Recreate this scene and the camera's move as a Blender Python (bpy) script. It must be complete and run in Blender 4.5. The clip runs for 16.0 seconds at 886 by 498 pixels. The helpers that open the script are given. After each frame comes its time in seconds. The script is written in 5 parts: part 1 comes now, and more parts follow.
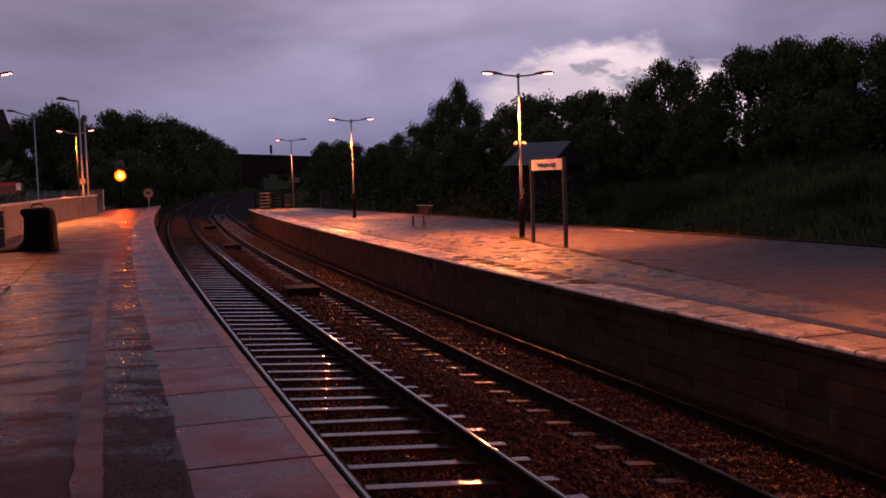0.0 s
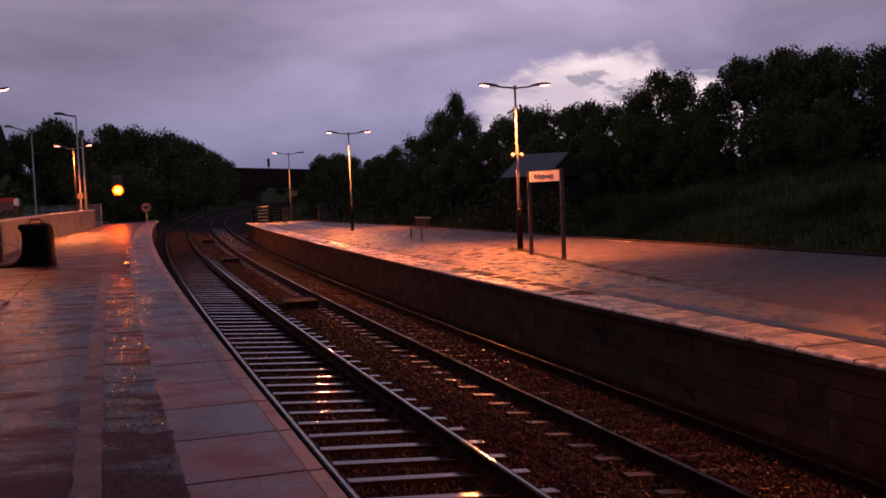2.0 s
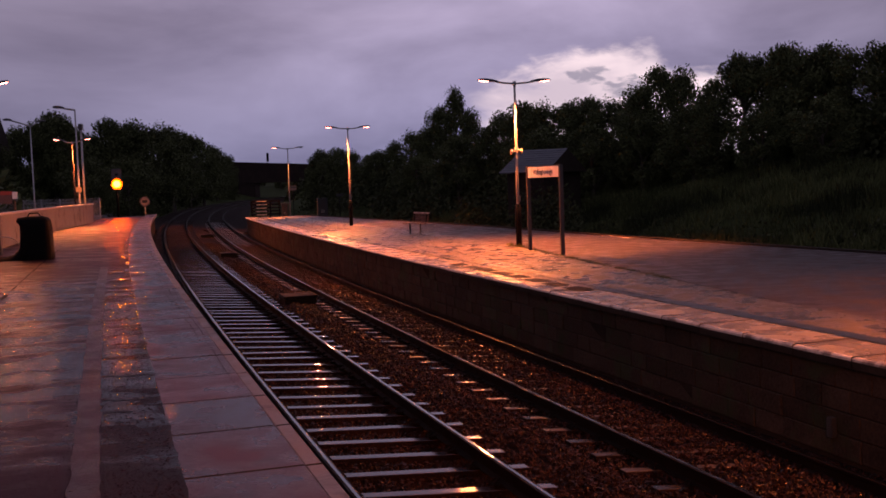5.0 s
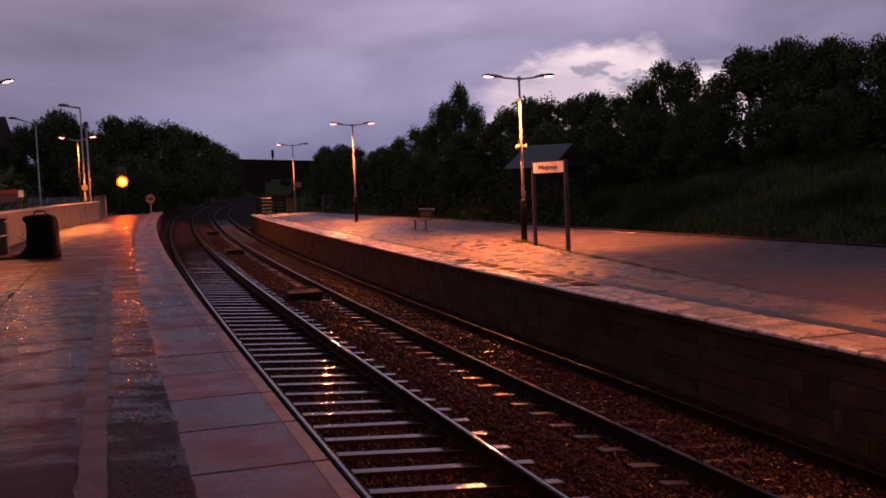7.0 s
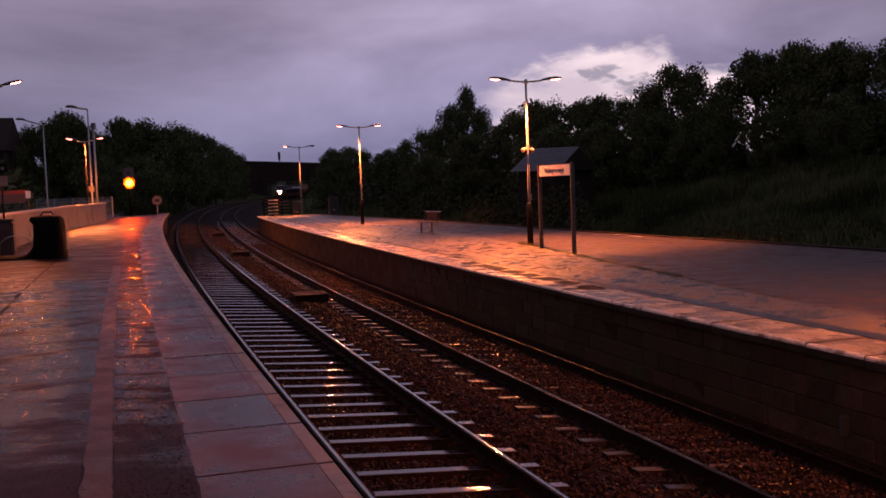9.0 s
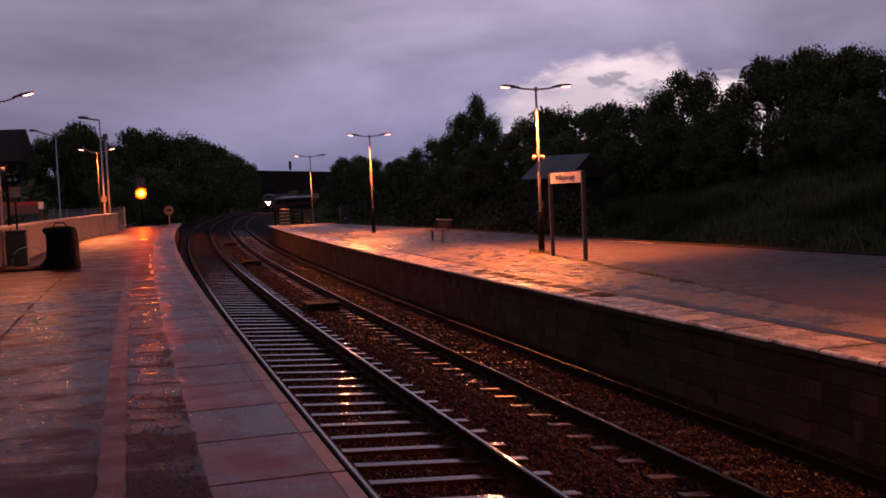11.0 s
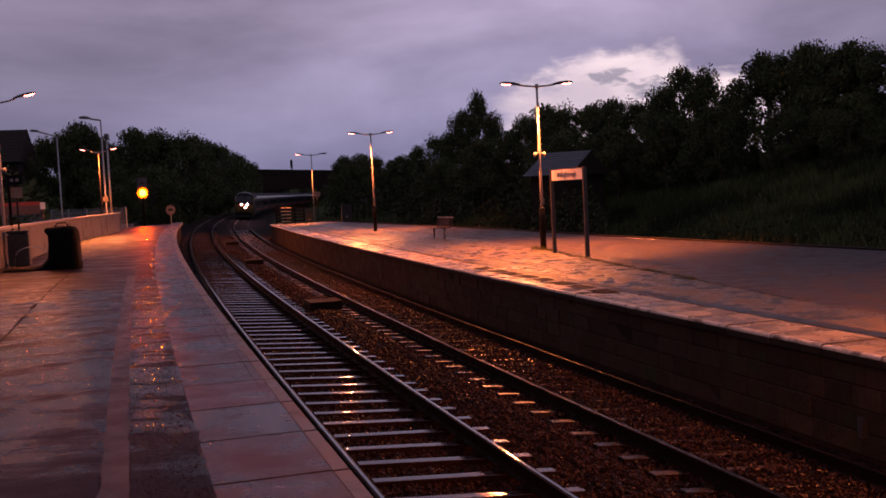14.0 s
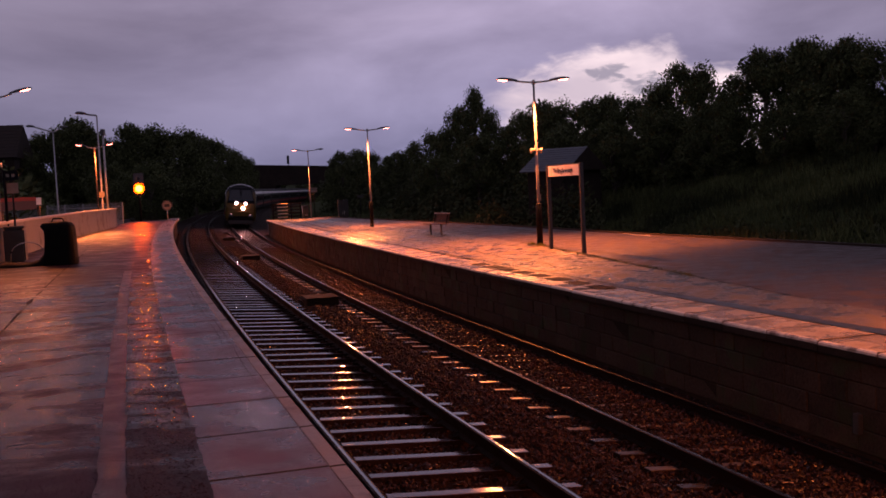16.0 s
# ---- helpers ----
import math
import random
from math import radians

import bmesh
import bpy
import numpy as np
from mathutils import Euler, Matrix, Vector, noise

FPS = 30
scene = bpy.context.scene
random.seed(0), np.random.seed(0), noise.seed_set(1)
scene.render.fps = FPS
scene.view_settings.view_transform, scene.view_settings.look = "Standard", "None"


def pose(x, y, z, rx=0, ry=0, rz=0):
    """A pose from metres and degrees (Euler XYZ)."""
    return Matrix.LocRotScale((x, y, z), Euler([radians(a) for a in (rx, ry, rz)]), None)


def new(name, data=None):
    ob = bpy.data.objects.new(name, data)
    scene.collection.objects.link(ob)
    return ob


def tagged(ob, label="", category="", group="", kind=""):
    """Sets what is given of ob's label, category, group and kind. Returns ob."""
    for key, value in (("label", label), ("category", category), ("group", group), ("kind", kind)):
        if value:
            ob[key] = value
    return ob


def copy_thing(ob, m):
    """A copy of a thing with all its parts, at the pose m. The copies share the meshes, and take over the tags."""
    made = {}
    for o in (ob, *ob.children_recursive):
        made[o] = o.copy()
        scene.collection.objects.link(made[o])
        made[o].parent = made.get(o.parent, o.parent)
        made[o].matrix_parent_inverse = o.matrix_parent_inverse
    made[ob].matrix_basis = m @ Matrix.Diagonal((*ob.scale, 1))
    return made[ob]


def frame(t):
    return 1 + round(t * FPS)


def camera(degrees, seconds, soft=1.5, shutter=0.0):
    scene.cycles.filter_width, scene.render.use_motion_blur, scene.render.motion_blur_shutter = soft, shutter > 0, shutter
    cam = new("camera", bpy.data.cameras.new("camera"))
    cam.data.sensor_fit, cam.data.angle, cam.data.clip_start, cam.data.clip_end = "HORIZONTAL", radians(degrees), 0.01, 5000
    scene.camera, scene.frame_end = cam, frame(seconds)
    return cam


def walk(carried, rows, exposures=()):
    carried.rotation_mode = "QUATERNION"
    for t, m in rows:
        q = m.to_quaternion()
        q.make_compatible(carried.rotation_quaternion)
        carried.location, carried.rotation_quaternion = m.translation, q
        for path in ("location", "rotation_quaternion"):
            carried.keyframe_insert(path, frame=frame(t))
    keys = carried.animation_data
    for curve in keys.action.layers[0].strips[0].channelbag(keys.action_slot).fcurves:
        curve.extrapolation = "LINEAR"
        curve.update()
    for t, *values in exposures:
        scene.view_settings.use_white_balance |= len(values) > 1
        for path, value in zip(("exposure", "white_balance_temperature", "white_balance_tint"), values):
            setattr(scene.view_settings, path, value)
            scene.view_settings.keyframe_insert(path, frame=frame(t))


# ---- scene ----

# ================= camera =================
cam = camera(46.74, 16.0, soft=1.7)
EYE = (0.0, 0.0, 2.587)
TURNS = (
    (0.0, 85.933, 1.788, -1.293), (0.5, 86.025, 1.994, -1.345), (1.0, 86.242, 2.224, -1.274), (1.5, 86.332, 2.279, -1.225),
    (2.0, 86.603, 2.221, -1.426), (2.5, 86.582, 2.061, -1.393), (3.0, 86.658, 2.002, -1.642), (3.5, 86.574, 1.902, -1.468),
    (6.0, 86.144, 2.039, -1.513), (6.5, 86.036, 2.271, -1.340), (7.0, 86.128, 2.267, -1.199), (7.5, 86.276, 2.257, -0.997),
    (8.0, 86.225, 2.063, -0.908), (8.5, 86.257, 2.108, -0.908), (9.0, 86.289, 2.032, -0.851), (11.5, 86.838, 2.550, -0.135),
    (12.0, 86.851, 2.694, -0.196), (12.5, 86.772, 2.692, -0.152), (13.0, 86.743, 2.780, -0.064), (13.5, 86.744, 2.846, -0.061),
    (14.0, 86.636, 2.803, -0.168), (14.5, 86.435, 2.660, -0.240), (15.0, 86.221, 2.213, -0.394), (15.5, 86.179, 2.364, -0.360),
    (16.0, 86.396, 2.751, -0.354))
walk(cam, [(t, pose(*EYE, rx, ry, rz)) for t, rx, ry, rz in TURNS])

# ================= sky =================
SODIUM = (1.0, 0.215, 0.05)
LAMP_WATTS = 3600.0


def nodes_of(tree):
    tree.nodes.clear()
    def add(kind, **settings):
        n = tree.nodes.new(kind)
        for k, v in settings.items():
            if k in n.inputs.keys():
                n.inputs[k].default_value = v
        return n
    return add, tree.links.new


def build_sky():
    w = bpy.data.worlds.new("dusk_sky")
    scene.world = w
    w.use_nodes = True
    add, link = nodes_of(w.node_tree)
    out = add("ShaderNodeOutputWorld")
    bg = add("ShaderNodeBackground", Strength=1.04)
    link(bg.outputs[0], out.inputs[0])
    tc = add("ShaderNodeTexCoord")
    sep = add("ShaderNodeSeparateXYZ")
    link(tc.outputs["Generated"], sep.inputs[0])
    # cloud layers, stretched along the horizon
    mp = add("ShaderNodeMapping")
    mp.inputs["Scale"].default_value = (1.5, 1.5, 3.8)
    mp.inputs["Location"].default_value = (0.3, 0.1, 0.25)
    link(tc.outputs["Generated"], mp.inputs[0])
    n1 = add("ShaderNodeTexNoise", Scale=2.4, Detail=7.0, Roughness=0.52, Distortion=0.35)
    link(mp.outputs[0], n1.inputs["Vector"])
    r1 = add("ShaderNodeValToRGB")
    r1.color_ramp.elements[0].position, r1.color_ramp.elements[0].color = 0.34, (0.207, 0.172, 0.264, 1)
    r1.color_ramp.elements[1].position, r1.color_ramp.elements[1].color = 0.66, (0.388, 0.323, 0.468, 1)
    link(n1.outputs[0], r1.inputs[0])
    # bluer and a little darker low in the sky
    low = add("ShaderNodeMapRange")
    low.inputs["From Min"].default_value, low.inputs["From Max"].default_value = 0.0, 0.16
    link(sep.outputs["Z"], low.inputs["Value"])
    tint = add("ShaderNodeMix"); tint.data_type, tint.blend_type = "RGBA", "MULTIPLY"
    tint.inputs[0].default_value = 1.0
    lr = add("ShaderNodeValToRGB")
    lr.color_ramp.elements[0].color, lr.color_ramp.elements[1].color = (0.70, 0.80, 0.92, 1), (1, 1, 1, 1)
    link(low.outputs[0], lr.inputs[0])
    link(r1.outputs[0], tint.inputs[6]); link(lr.outputs[0], tint.inputs[7])
    # the cloud cover thins out broadly above the gap, and thickens to the north-east
    wide = add("ShaderNodeVectorMath"); wide.operation = "DISTANCE"
    wide.inputs[1].default_value = (0.09, 0.98, 0.17)
    link(tc.outputs["Generated"], wide.inputs[0])
    thin = add("ShaderNodeMapRange"); thin.interpolation_type = "SMOOTHSTEP"
    for k, v in (("From Min", 0.0), ("From Max", 0.5), ("To Min", 1.33), ("To Max", 0.76)):
        thin.inputs[k].default_value = v
    link(wide.outputs["Value"], thin.inputs["Value"])
    mul = add("ShaderNodeMix"); mul.data_type, mul.blend_type = "RGBA", "MULTIPLY"
    mul.inputs[0].default_value = 1.0
    link(tint.outputs[2], mul.inputs[6]); link(thin.outputs[0], mul.inputs[7])
    east = add("ShaderNodeMapRange"); east.interpolation_type = "SMOOTHSTEP"
    for k, v in (("From Min", 0.2), ("From Max", 0.42), ("To Min", 1.0), ("To Max", 0.93)):
        east.inputs[k].default_value = v
    link(sep.outputs["X"], east.inputs["Value"])
    heavy = add("ShaderNodeMix"); heavy.data_type, heavy.blend_type = "RGBA", "MULTIPLY"
    heavy.inputs[0].default_value = 1.0
    link(mul.outputs[2], heavy.inputs[6]); link(east.outputs[0], heavy.inputs[7])

    def calc(op, a, b, c=None):
        n = add("ShaderNodeMath"); n.operation = op
        for k, q in enumerate((a, b, c)):
            if q is None:
                continue
            if isinstance(q, (int, float)):
                n.inputs[k].default_value = q
            else:
                link(q, n.inputs[k])
        return n.outputs[0]

    def fade(value, lo, hi, top=1.0):
        n = add("ShaderNodeMapRange"); n.interpolation_type = "SMOOTHSTEP"
        for k, q in (("From Min", lo), ("From Max", hi), ("To Min", 0.0), ("To Max", top)):
            n.inputs[k].default_value = q
        link(value, n.inputs["Value"])
        return n.outputs[0]

    # bearing and height as seen to the north
    ahead = calc("MAXIMUM", sep.outputs["Y"], 0.05)
    u, v = calc("DIVIDE", sep.outputs["X"], ahead), calc("DIVIDE", sep.outputs["Z"], ahead)
    uv = add("ShaderNodeCombineXYZ")
    link(u, uv.inputs[0]); link(calc("MULTIPLY", v, 2.4), uv.inputs[1])
    fluff = add("ShaderNodeTexNoise", Scale=48.0, Detail=5.0, Roughness=0.55, Distortion=0.4)
    link(uv.outputs[0], fluff.inputs["Vector"])
    tatter = calc("SUBTRACT", fluff.outputs[0], 0.5)
    rough_edge = add("ShaderNodeTexNoise", Scale=17.0, Detail=6.0, Roughness=0.55, Distortion=0.6)
    link(uv.outputs[0], rough_edge.inputs["Vector"])
    broad = add("ShaderNodeTexNoise", Scale=8.0, Detail=4.0, Roughness=0.5)
    link(uv.outputs[0], broad.inputs["Vector"])
    ragged = calc("SUBTRACT", rough_edge.outputs[0], 0.5)
    # the pale gap in the clouds where the sun has set: its upper rim by bearing
    rim = add("ShaderNodeValToRGB")
    cr = rim.color_ramp
    for k, (at, h) in enumerate(((0.10, 0.092), (0.27, 0.108), (0.40, 0.125), (0.58, 0.126), (0.63, 0.104), (0.74, 0.100), (0.86, 0.082))):
        e = cr.elements[k] if k < 2 else cr.elements.new(at)
        e.position, e.color = at, (h * 4, h * 4, h * 4, 1)
    link(calc("MULTIPLY", u, 2.5), rim.inputs[0])
    below = calc("SUBTRACT", calc("MULTIPLY", rim.outputs[0], 0.25), v)
    gap = fade(calc("MULTIPLY_ADD", calc("MULTIPLY_ADD", tatter, 0.5, ragged), 0.05, below), -0.008, 0.018)
    gap = calc("MULTIPLY", gap, fade(calc("MULTIPLY_ADD", ragged, 0.1, u), 0.035, 0.125))
    gap = calc("MULTIPLY", gap, fade(calc("MULTIPLY_ADD", ragged, -0.06, u), 0.40, 0.32))
    pale = add("ShaderNodeMix"); pale.data_type = "RGBA"
    link(fade(broad.outputs[0], 0.35, 0.65), pale.inputs[0])
    pale.inputs[6].default_value, pale.inputs[7].default_value = (0.66, 0.53, 0.62, 1), (1.0, 0.79, 0.84, 1)
    mix = add("ShaderNodeMix"); mix.data_type = "RGBA"
    link(gap, mix.inputs[0]); link(heavy.outputs[2], mix.inputs[6]); link(pale.outputs[2], mix.inputs[7])
    # small grey clouds drifting in the gap
    last = mix.outputs[2]
    for cu, cv, ru, rv in ((0.171, 0.1005, 0.019, 0.0085), (0.208, 0.087, 0.022, 0.011)):
        a = calc("DIVIDE", calc("SUBTRACT", u, cu), ru)
        b = calc("DIVIDE", calc("SUBTRACT", v, cv), rv)
        r = calc("ADD", calc("MULTIPLY", a, a), calc("MULTIPLY", b, b))
        m = add("ShaderNodeMix"); m.data_type = "RGBA"
        link(fade(calc("MULTIPLY_ADD", tatter, 5.5, r), 1.3, 0.1, 0.75), m.inputs[0])
        link(last, m.inputs[6]); m.inputs[7].default_value = (0.27, 0.245, 0.335, 1)
        last = m.outputs[2]
    link(last, bg.inputs["Color"])


build_sky()

# ================= materials =================
MATS = {}


def surface(name, dark, light, rough=(0.4, 0.7), scale=3.0, fine=40.0, bump=0.3, depth=0.01, metal=0.0, coords="Object", per_piece=0.0, spec=0.5, island=False, stretch=None, ramp_at=(0.33, 0.67), gloss_at=(0.35, 0.65), grain=0.65, dry_spec=None, grit=False, blot=None, drying=False):
    """A procedural surface: two noises mix two colours, set the gloss and the relief."""
    m = bpy.data.materials.new(name)
    m.use_nodes = True
    add, link = nodes_of(m.node_tree)
    out, b = add("ShaderNodeOutputMaterial"), add("ShaderNodeBsdfPrincipled", Metallic=metal)
    b.inputs["Specular IOR Level"].default_value = spec
    link(b.outputs[0], out.inputs[0])
    tc = add("ShaderNodeTexCoord")
    src = tc.outputs["Object"]
    if coords == "World":
        geo = add("ShaderNodeNewGeometry")
        src = geo.outputs["Position"]
    src1 = src
    if stretch:
        mp = add("ShaderNodeMapping")
        mp.inputs["Rotation"].default_value, mp.inputs["Scale"].default_value = (0, 0, -0.25), (stretch[0], stretch[1], 1.0)
        link(src, mp.inputs[0])
        src1 = mp.outputs[0]
    n1 = add("ShaderNodeTexNoise", Scale=scale, Detail=5.0, Roughness=0.6)
    n2 = add("ShaderNodeTexNoise", Scale=fine, Detail=3.0, Roughness=grain)
    link(src1, n1.inputs["Vector"]); link(src, n2.inputs["Vector"])
    s = add("ShaderNodeMath"); s.operation = "MULTIPLY_ADD"; s.inputs[1].default_value = 0.45
    link(n2.outputs[0], s.inputs[0])
    h = add("ShaderNodeMath"); h.operation = "MULTIPLY"; h.inputs[1].default_value = 0.55
    link(n1.outputs[0], h.inputs[0]); link(h.outputs[0], s.inputs[2])
    ramp = add("ShaderNodeValToRGB")
    ramp.color_ramp.elements[0].position, ramp.color_ramp.elements[1].position = ramp_at
    ramp.color_ramp.elements[0].color, ramp.color_ramp.elements[1].color = (*dark, 1), (*light, 1)
    link(s.outputs[0], ramp.inputs[0])
    col = ramp.outputs[0]
    if blot:
        shade, size, lo, hi, much = blot
        n3 = add("ShaderNodeTexNoise", Scale=size, Detail=6.0, Roughness=0.65, Distortion=0.8)
        link(src1, n3.inputs["Vector"])
        br = add("ShaderNodeMapRange"); br.interpolation_type = "SMOOTHSTEP"
        for k, v in (("From Min", lo), ("From Max", hi), ("To Min", 0.0), ("To Max", much)):
            br.inputs[k].default_value = v
        link(n3.outputs[0], br.inputs["Value"])
        bl = add("ShaderNodeMix"); bl.data_type = "RGBA"
        link(br.outputs[0], bl.inputs[0]); link(col, bl.inputs[6])
        bl.inputs[7].default_value = (*shade, 1)
        col = bl.outputs[2]
    if per_piece:
        rnd = add("ShaderNodeNewGeometry").outputs["Random Per Island"] if island else add("ShaderNodeObjectInfo").outputs["Random"]
        mr = add("ShaderNodeMapRange")
        mr.inputs["To Min"].default_value, mr.inputs["To Max"].default_value = 1 - per_piece, 1 + per_piece
        link(rnd, mr.inputs["Value"])
        mul = add("ShaderNodeMix"); mul.data_type, mul.blend_type = "RGBA", "MULTIPLY"
        mul.inputs[0].default_value = 1.0
        link(col, mul.inputs[6]); link(mr.outputs[0], mul.inputs[7])
        col = mul.outputs[2]
    link(col, b.inputs["Base Color"])
    rr = add("ShaderNodeMapRange")
    for k, v in (("From Min", gloss_at[0]), ("From Max", gloss_at[1]), ("To Min", rough[0]), ("To Max", rough[1])):
        rr.inputs[k].default_value = v
    link(n1.outputs[0], rr.inputs["Value"])
    gloss = rr.outputs[0]
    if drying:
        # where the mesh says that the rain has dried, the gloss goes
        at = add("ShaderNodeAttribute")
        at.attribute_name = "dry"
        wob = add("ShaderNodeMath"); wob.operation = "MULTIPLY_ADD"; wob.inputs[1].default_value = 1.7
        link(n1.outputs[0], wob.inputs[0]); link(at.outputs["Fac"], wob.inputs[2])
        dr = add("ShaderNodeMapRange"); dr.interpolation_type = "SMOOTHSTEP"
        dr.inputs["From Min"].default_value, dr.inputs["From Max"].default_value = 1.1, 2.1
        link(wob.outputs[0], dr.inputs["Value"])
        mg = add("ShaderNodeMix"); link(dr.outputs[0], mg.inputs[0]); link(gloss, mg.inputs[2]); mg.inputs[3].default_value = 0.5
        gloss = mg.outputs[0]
    link(gloss, b.inputs["Roughness"])
    if dry_spec is not None:
        sr = add("ShaderNodeMapRange")
        for k, v in (("From Min", gloss_at[0]), ("From Max", gloss_at[1]), ("To Min", spec), ("To Max", dry_spec)):
            sr.inputs[k].default_value = v
        link(n1.outputs[0], sr.inputs["Value"])
        shine = sr.outputs[0]
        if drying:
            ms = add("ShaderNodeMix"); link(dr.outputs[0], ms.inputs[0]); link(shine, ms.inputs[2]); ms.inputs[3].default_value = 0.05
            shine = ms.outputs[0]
        link(shine, b.inputs["Specular IOR Level"])
    if bump:
        bp = add("ShaderNodeBump", Strength=bump, Distance=depth)
        link((n2 if grit else s).outputs[0], bp.inputs["Height"]); link(bp.outputs[0], b.inputs["Normal"])
    MATS[name] = m
    return m


def glow(name, colour, strength):
    m = bpy.data.materials.new(name)
    m.use_nodes = True
    add, link = nodes_of(m.node_tree)
    out, e = add("ShaderNodeOutputMaterial"), add("ShaderNodeEmission", Strength=strength)
    e.inputs["Color"].default_value = (*colour, 1)
    link(e.outputs[0], out.inputs[0])
    return m


def glass(name, colour, rough=0.05):
    return surface(name, colour, tuple(c * 1.3 for c in colour), (rough, rough * 1.5), bump=0)


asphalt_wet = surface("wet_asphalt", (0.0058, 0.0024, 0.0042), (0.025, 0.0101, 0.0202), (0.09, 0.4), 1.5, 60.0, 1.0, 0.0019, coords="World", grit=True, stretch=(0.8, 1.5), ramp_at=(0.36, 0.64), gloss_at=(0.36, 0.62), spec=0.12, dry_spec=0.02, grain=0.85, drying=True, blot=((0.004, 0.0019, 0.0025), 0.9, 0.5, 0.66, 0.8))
grit_m = surface("wet_chipping", (0.006, 0.0025, 0.0038), (0.03, 0.0118, 0.018), (0.09, 0.25), 1.5, 30.0, 0, coords="World", per_piece=0.3, island=True, spec=0.16, dry_spec=0.03, drying=True)
asphalt_far = surface("damp_grey_asphalt", (0.023, 0.017, 0.0165), (0.092, 0.071, 0.064), (0.28, 0.6), 2.0, 26.0, 1.0, 0.03, coords="World", spec=0.16, dry_spec=0.05, grain=0.9, ramp_at=(0.4, 0.6), gloss_at=(0.4, 0.6), stretch=(0.9, 1.3), blot=((0.02, 0.015, 0.0145), 0.9, 0.52, 0.7, 0.7))
water_m = surface("standing_water", (0.01, 0.009, 0.009), (0.016, 0.014, 0.014), (0.09, 0.2), 2.0, 12.0, 0.12, 0.004, coords="World")
paving = surface("worn_tarmac_paving", (0.03, 0.0225, 0.0155), (0.165, 0.13, 0.085), (0.16, 0.55), 2.4, 26.0, 1.0, 0.03, coords="World", spec=0.42, grain=0.9, ramp_at=(0.4, 0.6), gloss_at=(0.4, 0.6), dry_spec=0.1, blot=((0.022, 0.017, 0.013), 1.3, 0.54, 0.68, 0.75))
coping_near_m = surface("wet_grey_coping_stone", (0.019, 0.0106, 0.0134), (0.095, 0.052, 0.069), (0.18, 0.46), 1.7, 42.0, 0.9, 0.005, coords="World", per_piece=0.26, spec=0.26, dry_spec=0.1, grit=True, grain=0.85, ramp_at=(0.34, 0.62), blot=((0.013, 0.0075, 0.0085), 2.4, 0.53, 0.68, 0.8))
coping_far_m = surface("pale_coping_slab", (0.115, 0.084, 0.045), (0.38, 0.295, 0.17), (0.12, 0.42), 1.9, 40.0, 0.6, 0.012, coords="World", per_piece=0.22, spec=0.28, ramp_at=(0.36, 0.64), blot=((0.085, 0.058, 0.026), 1.8, 0.52, 0.68, 0.8))
nosing_m = surface("pale_worn_edge_paint", (0.08, 0.062, 0.06), (0.2, 0.158, 0.15), (0.35, 0.6), 2.5, 50.0, 0.3, 0.005, coords="World", spec=0.2, blot=((0.03, 0.021, 0.021), 2.2, 0.52, 0.66, 0.8))
# worn edge coloured extra pale, with the light it catches painted in
worn_lit_m = surface("worn_arris_highlight", (0.42, 0.37, 0.31), (0.68, 0.61, 0.52), (0.3, 0.5), 3.0, 30.0, 0.2, 0.004, coords="World", spec=0.3, blot=((0.1, 0.076, 0.058), 1.6, 0.47, 0.6, 0.9))
# dark colour for scuffs and kerb, and for shade painted on slab sides
shade_stain_m = surface("shaded_stained_face", (0.0108, 0.0072, 0.0054), (0.036, 0.027, 0.0198), (0.6, 0.85), 2.5, 25.0, 0.4, 0.01, coords="World", per_piece=0.3, spec=0.08)
edge_tar = surface("dark_wet_tarmac_strip", (0.0028, 0.0013, 0.0017), (0.015, 0.0066, 0.0083), (0.09, 0.3), 1.5, 60.0, 1.0, 0.0022, coords="World", grit=True, stretch=(0.8, 1.5), ramp_at=(0.4, 0.6), gloss_at=(0.4, 0.56), spec=0.15, dry_spec=0.01, grain=0.85, drying=True)
line_paint = surface("faded_platform_line", (0.012, 0.0068, 0.0083), (0.056, 0.034, 0.041), (0.25, 0.5), 2.2, 45.0, 1.0, 0.006, coords="World", spec=0.13, grain=0.85, grit=True, ramp_at=(0.36, 0.66), blot=((0.009, 0.005, 0.006), 2.2, 0.48, 0.64, 0.85))
dark_strip = surface("dark_patch_tarmac", (0.005, 0.005, 0.0055), (0.018, 0.016, 0.016), (0.6, 0.9), 2.0, 60.0, 0.3, 0.008, coords="World", spec=0.05)
channel_m = surface("wet_tarmac_band", (0.009, 0.009, 0.011), (0.028, 0.027, 0.03), (0.28, 0.5), 2.0, 50.0, 0.3, 0.006, coords="World", spec=0.25)
stone_wall = surface("sooty_stone_block", (0.0115, 0.008, 0.006), (0.056, 0.039, 0.027), (0.6, 0.9), 1.6, 25.0, 0.7, 0.03, coords="World", per_piece=0.22, spec=0.08, blot=((0.026, 0.034, 0.016), 1.1, 0.5, 0.64, 0.8))
stone_rest = surface("sooty_stone_block_course", (0.0115, 0.008, 0.006), (0.056, 0.039, 0.027), (0.6, 0.9), 1.6, 25.0, 0.7, 0.03, coords="World", per_piece=0.22, island=True, spec=0.08, blot=((0.026, 0.034, 0.016), 1.1, 0.5, 0.64, 0.8))
mortar = surface("dark_mortar", (0.009, 0.0065, 0.005), (0.032, 0.023, 0.016), (0.8, 0.95), 3.0, 40.0, 0.5, 0.01, coords="World", spec=0.05)
ballast_m = surface("brown_ballast_bed", (0.0034, 0.0017, 0.0014), (0.0155, 0.0078, 0.0062), (0.75, 0.95), 1.2, 26.0, 0.9, 0.05, coords="World", spec=0.03)
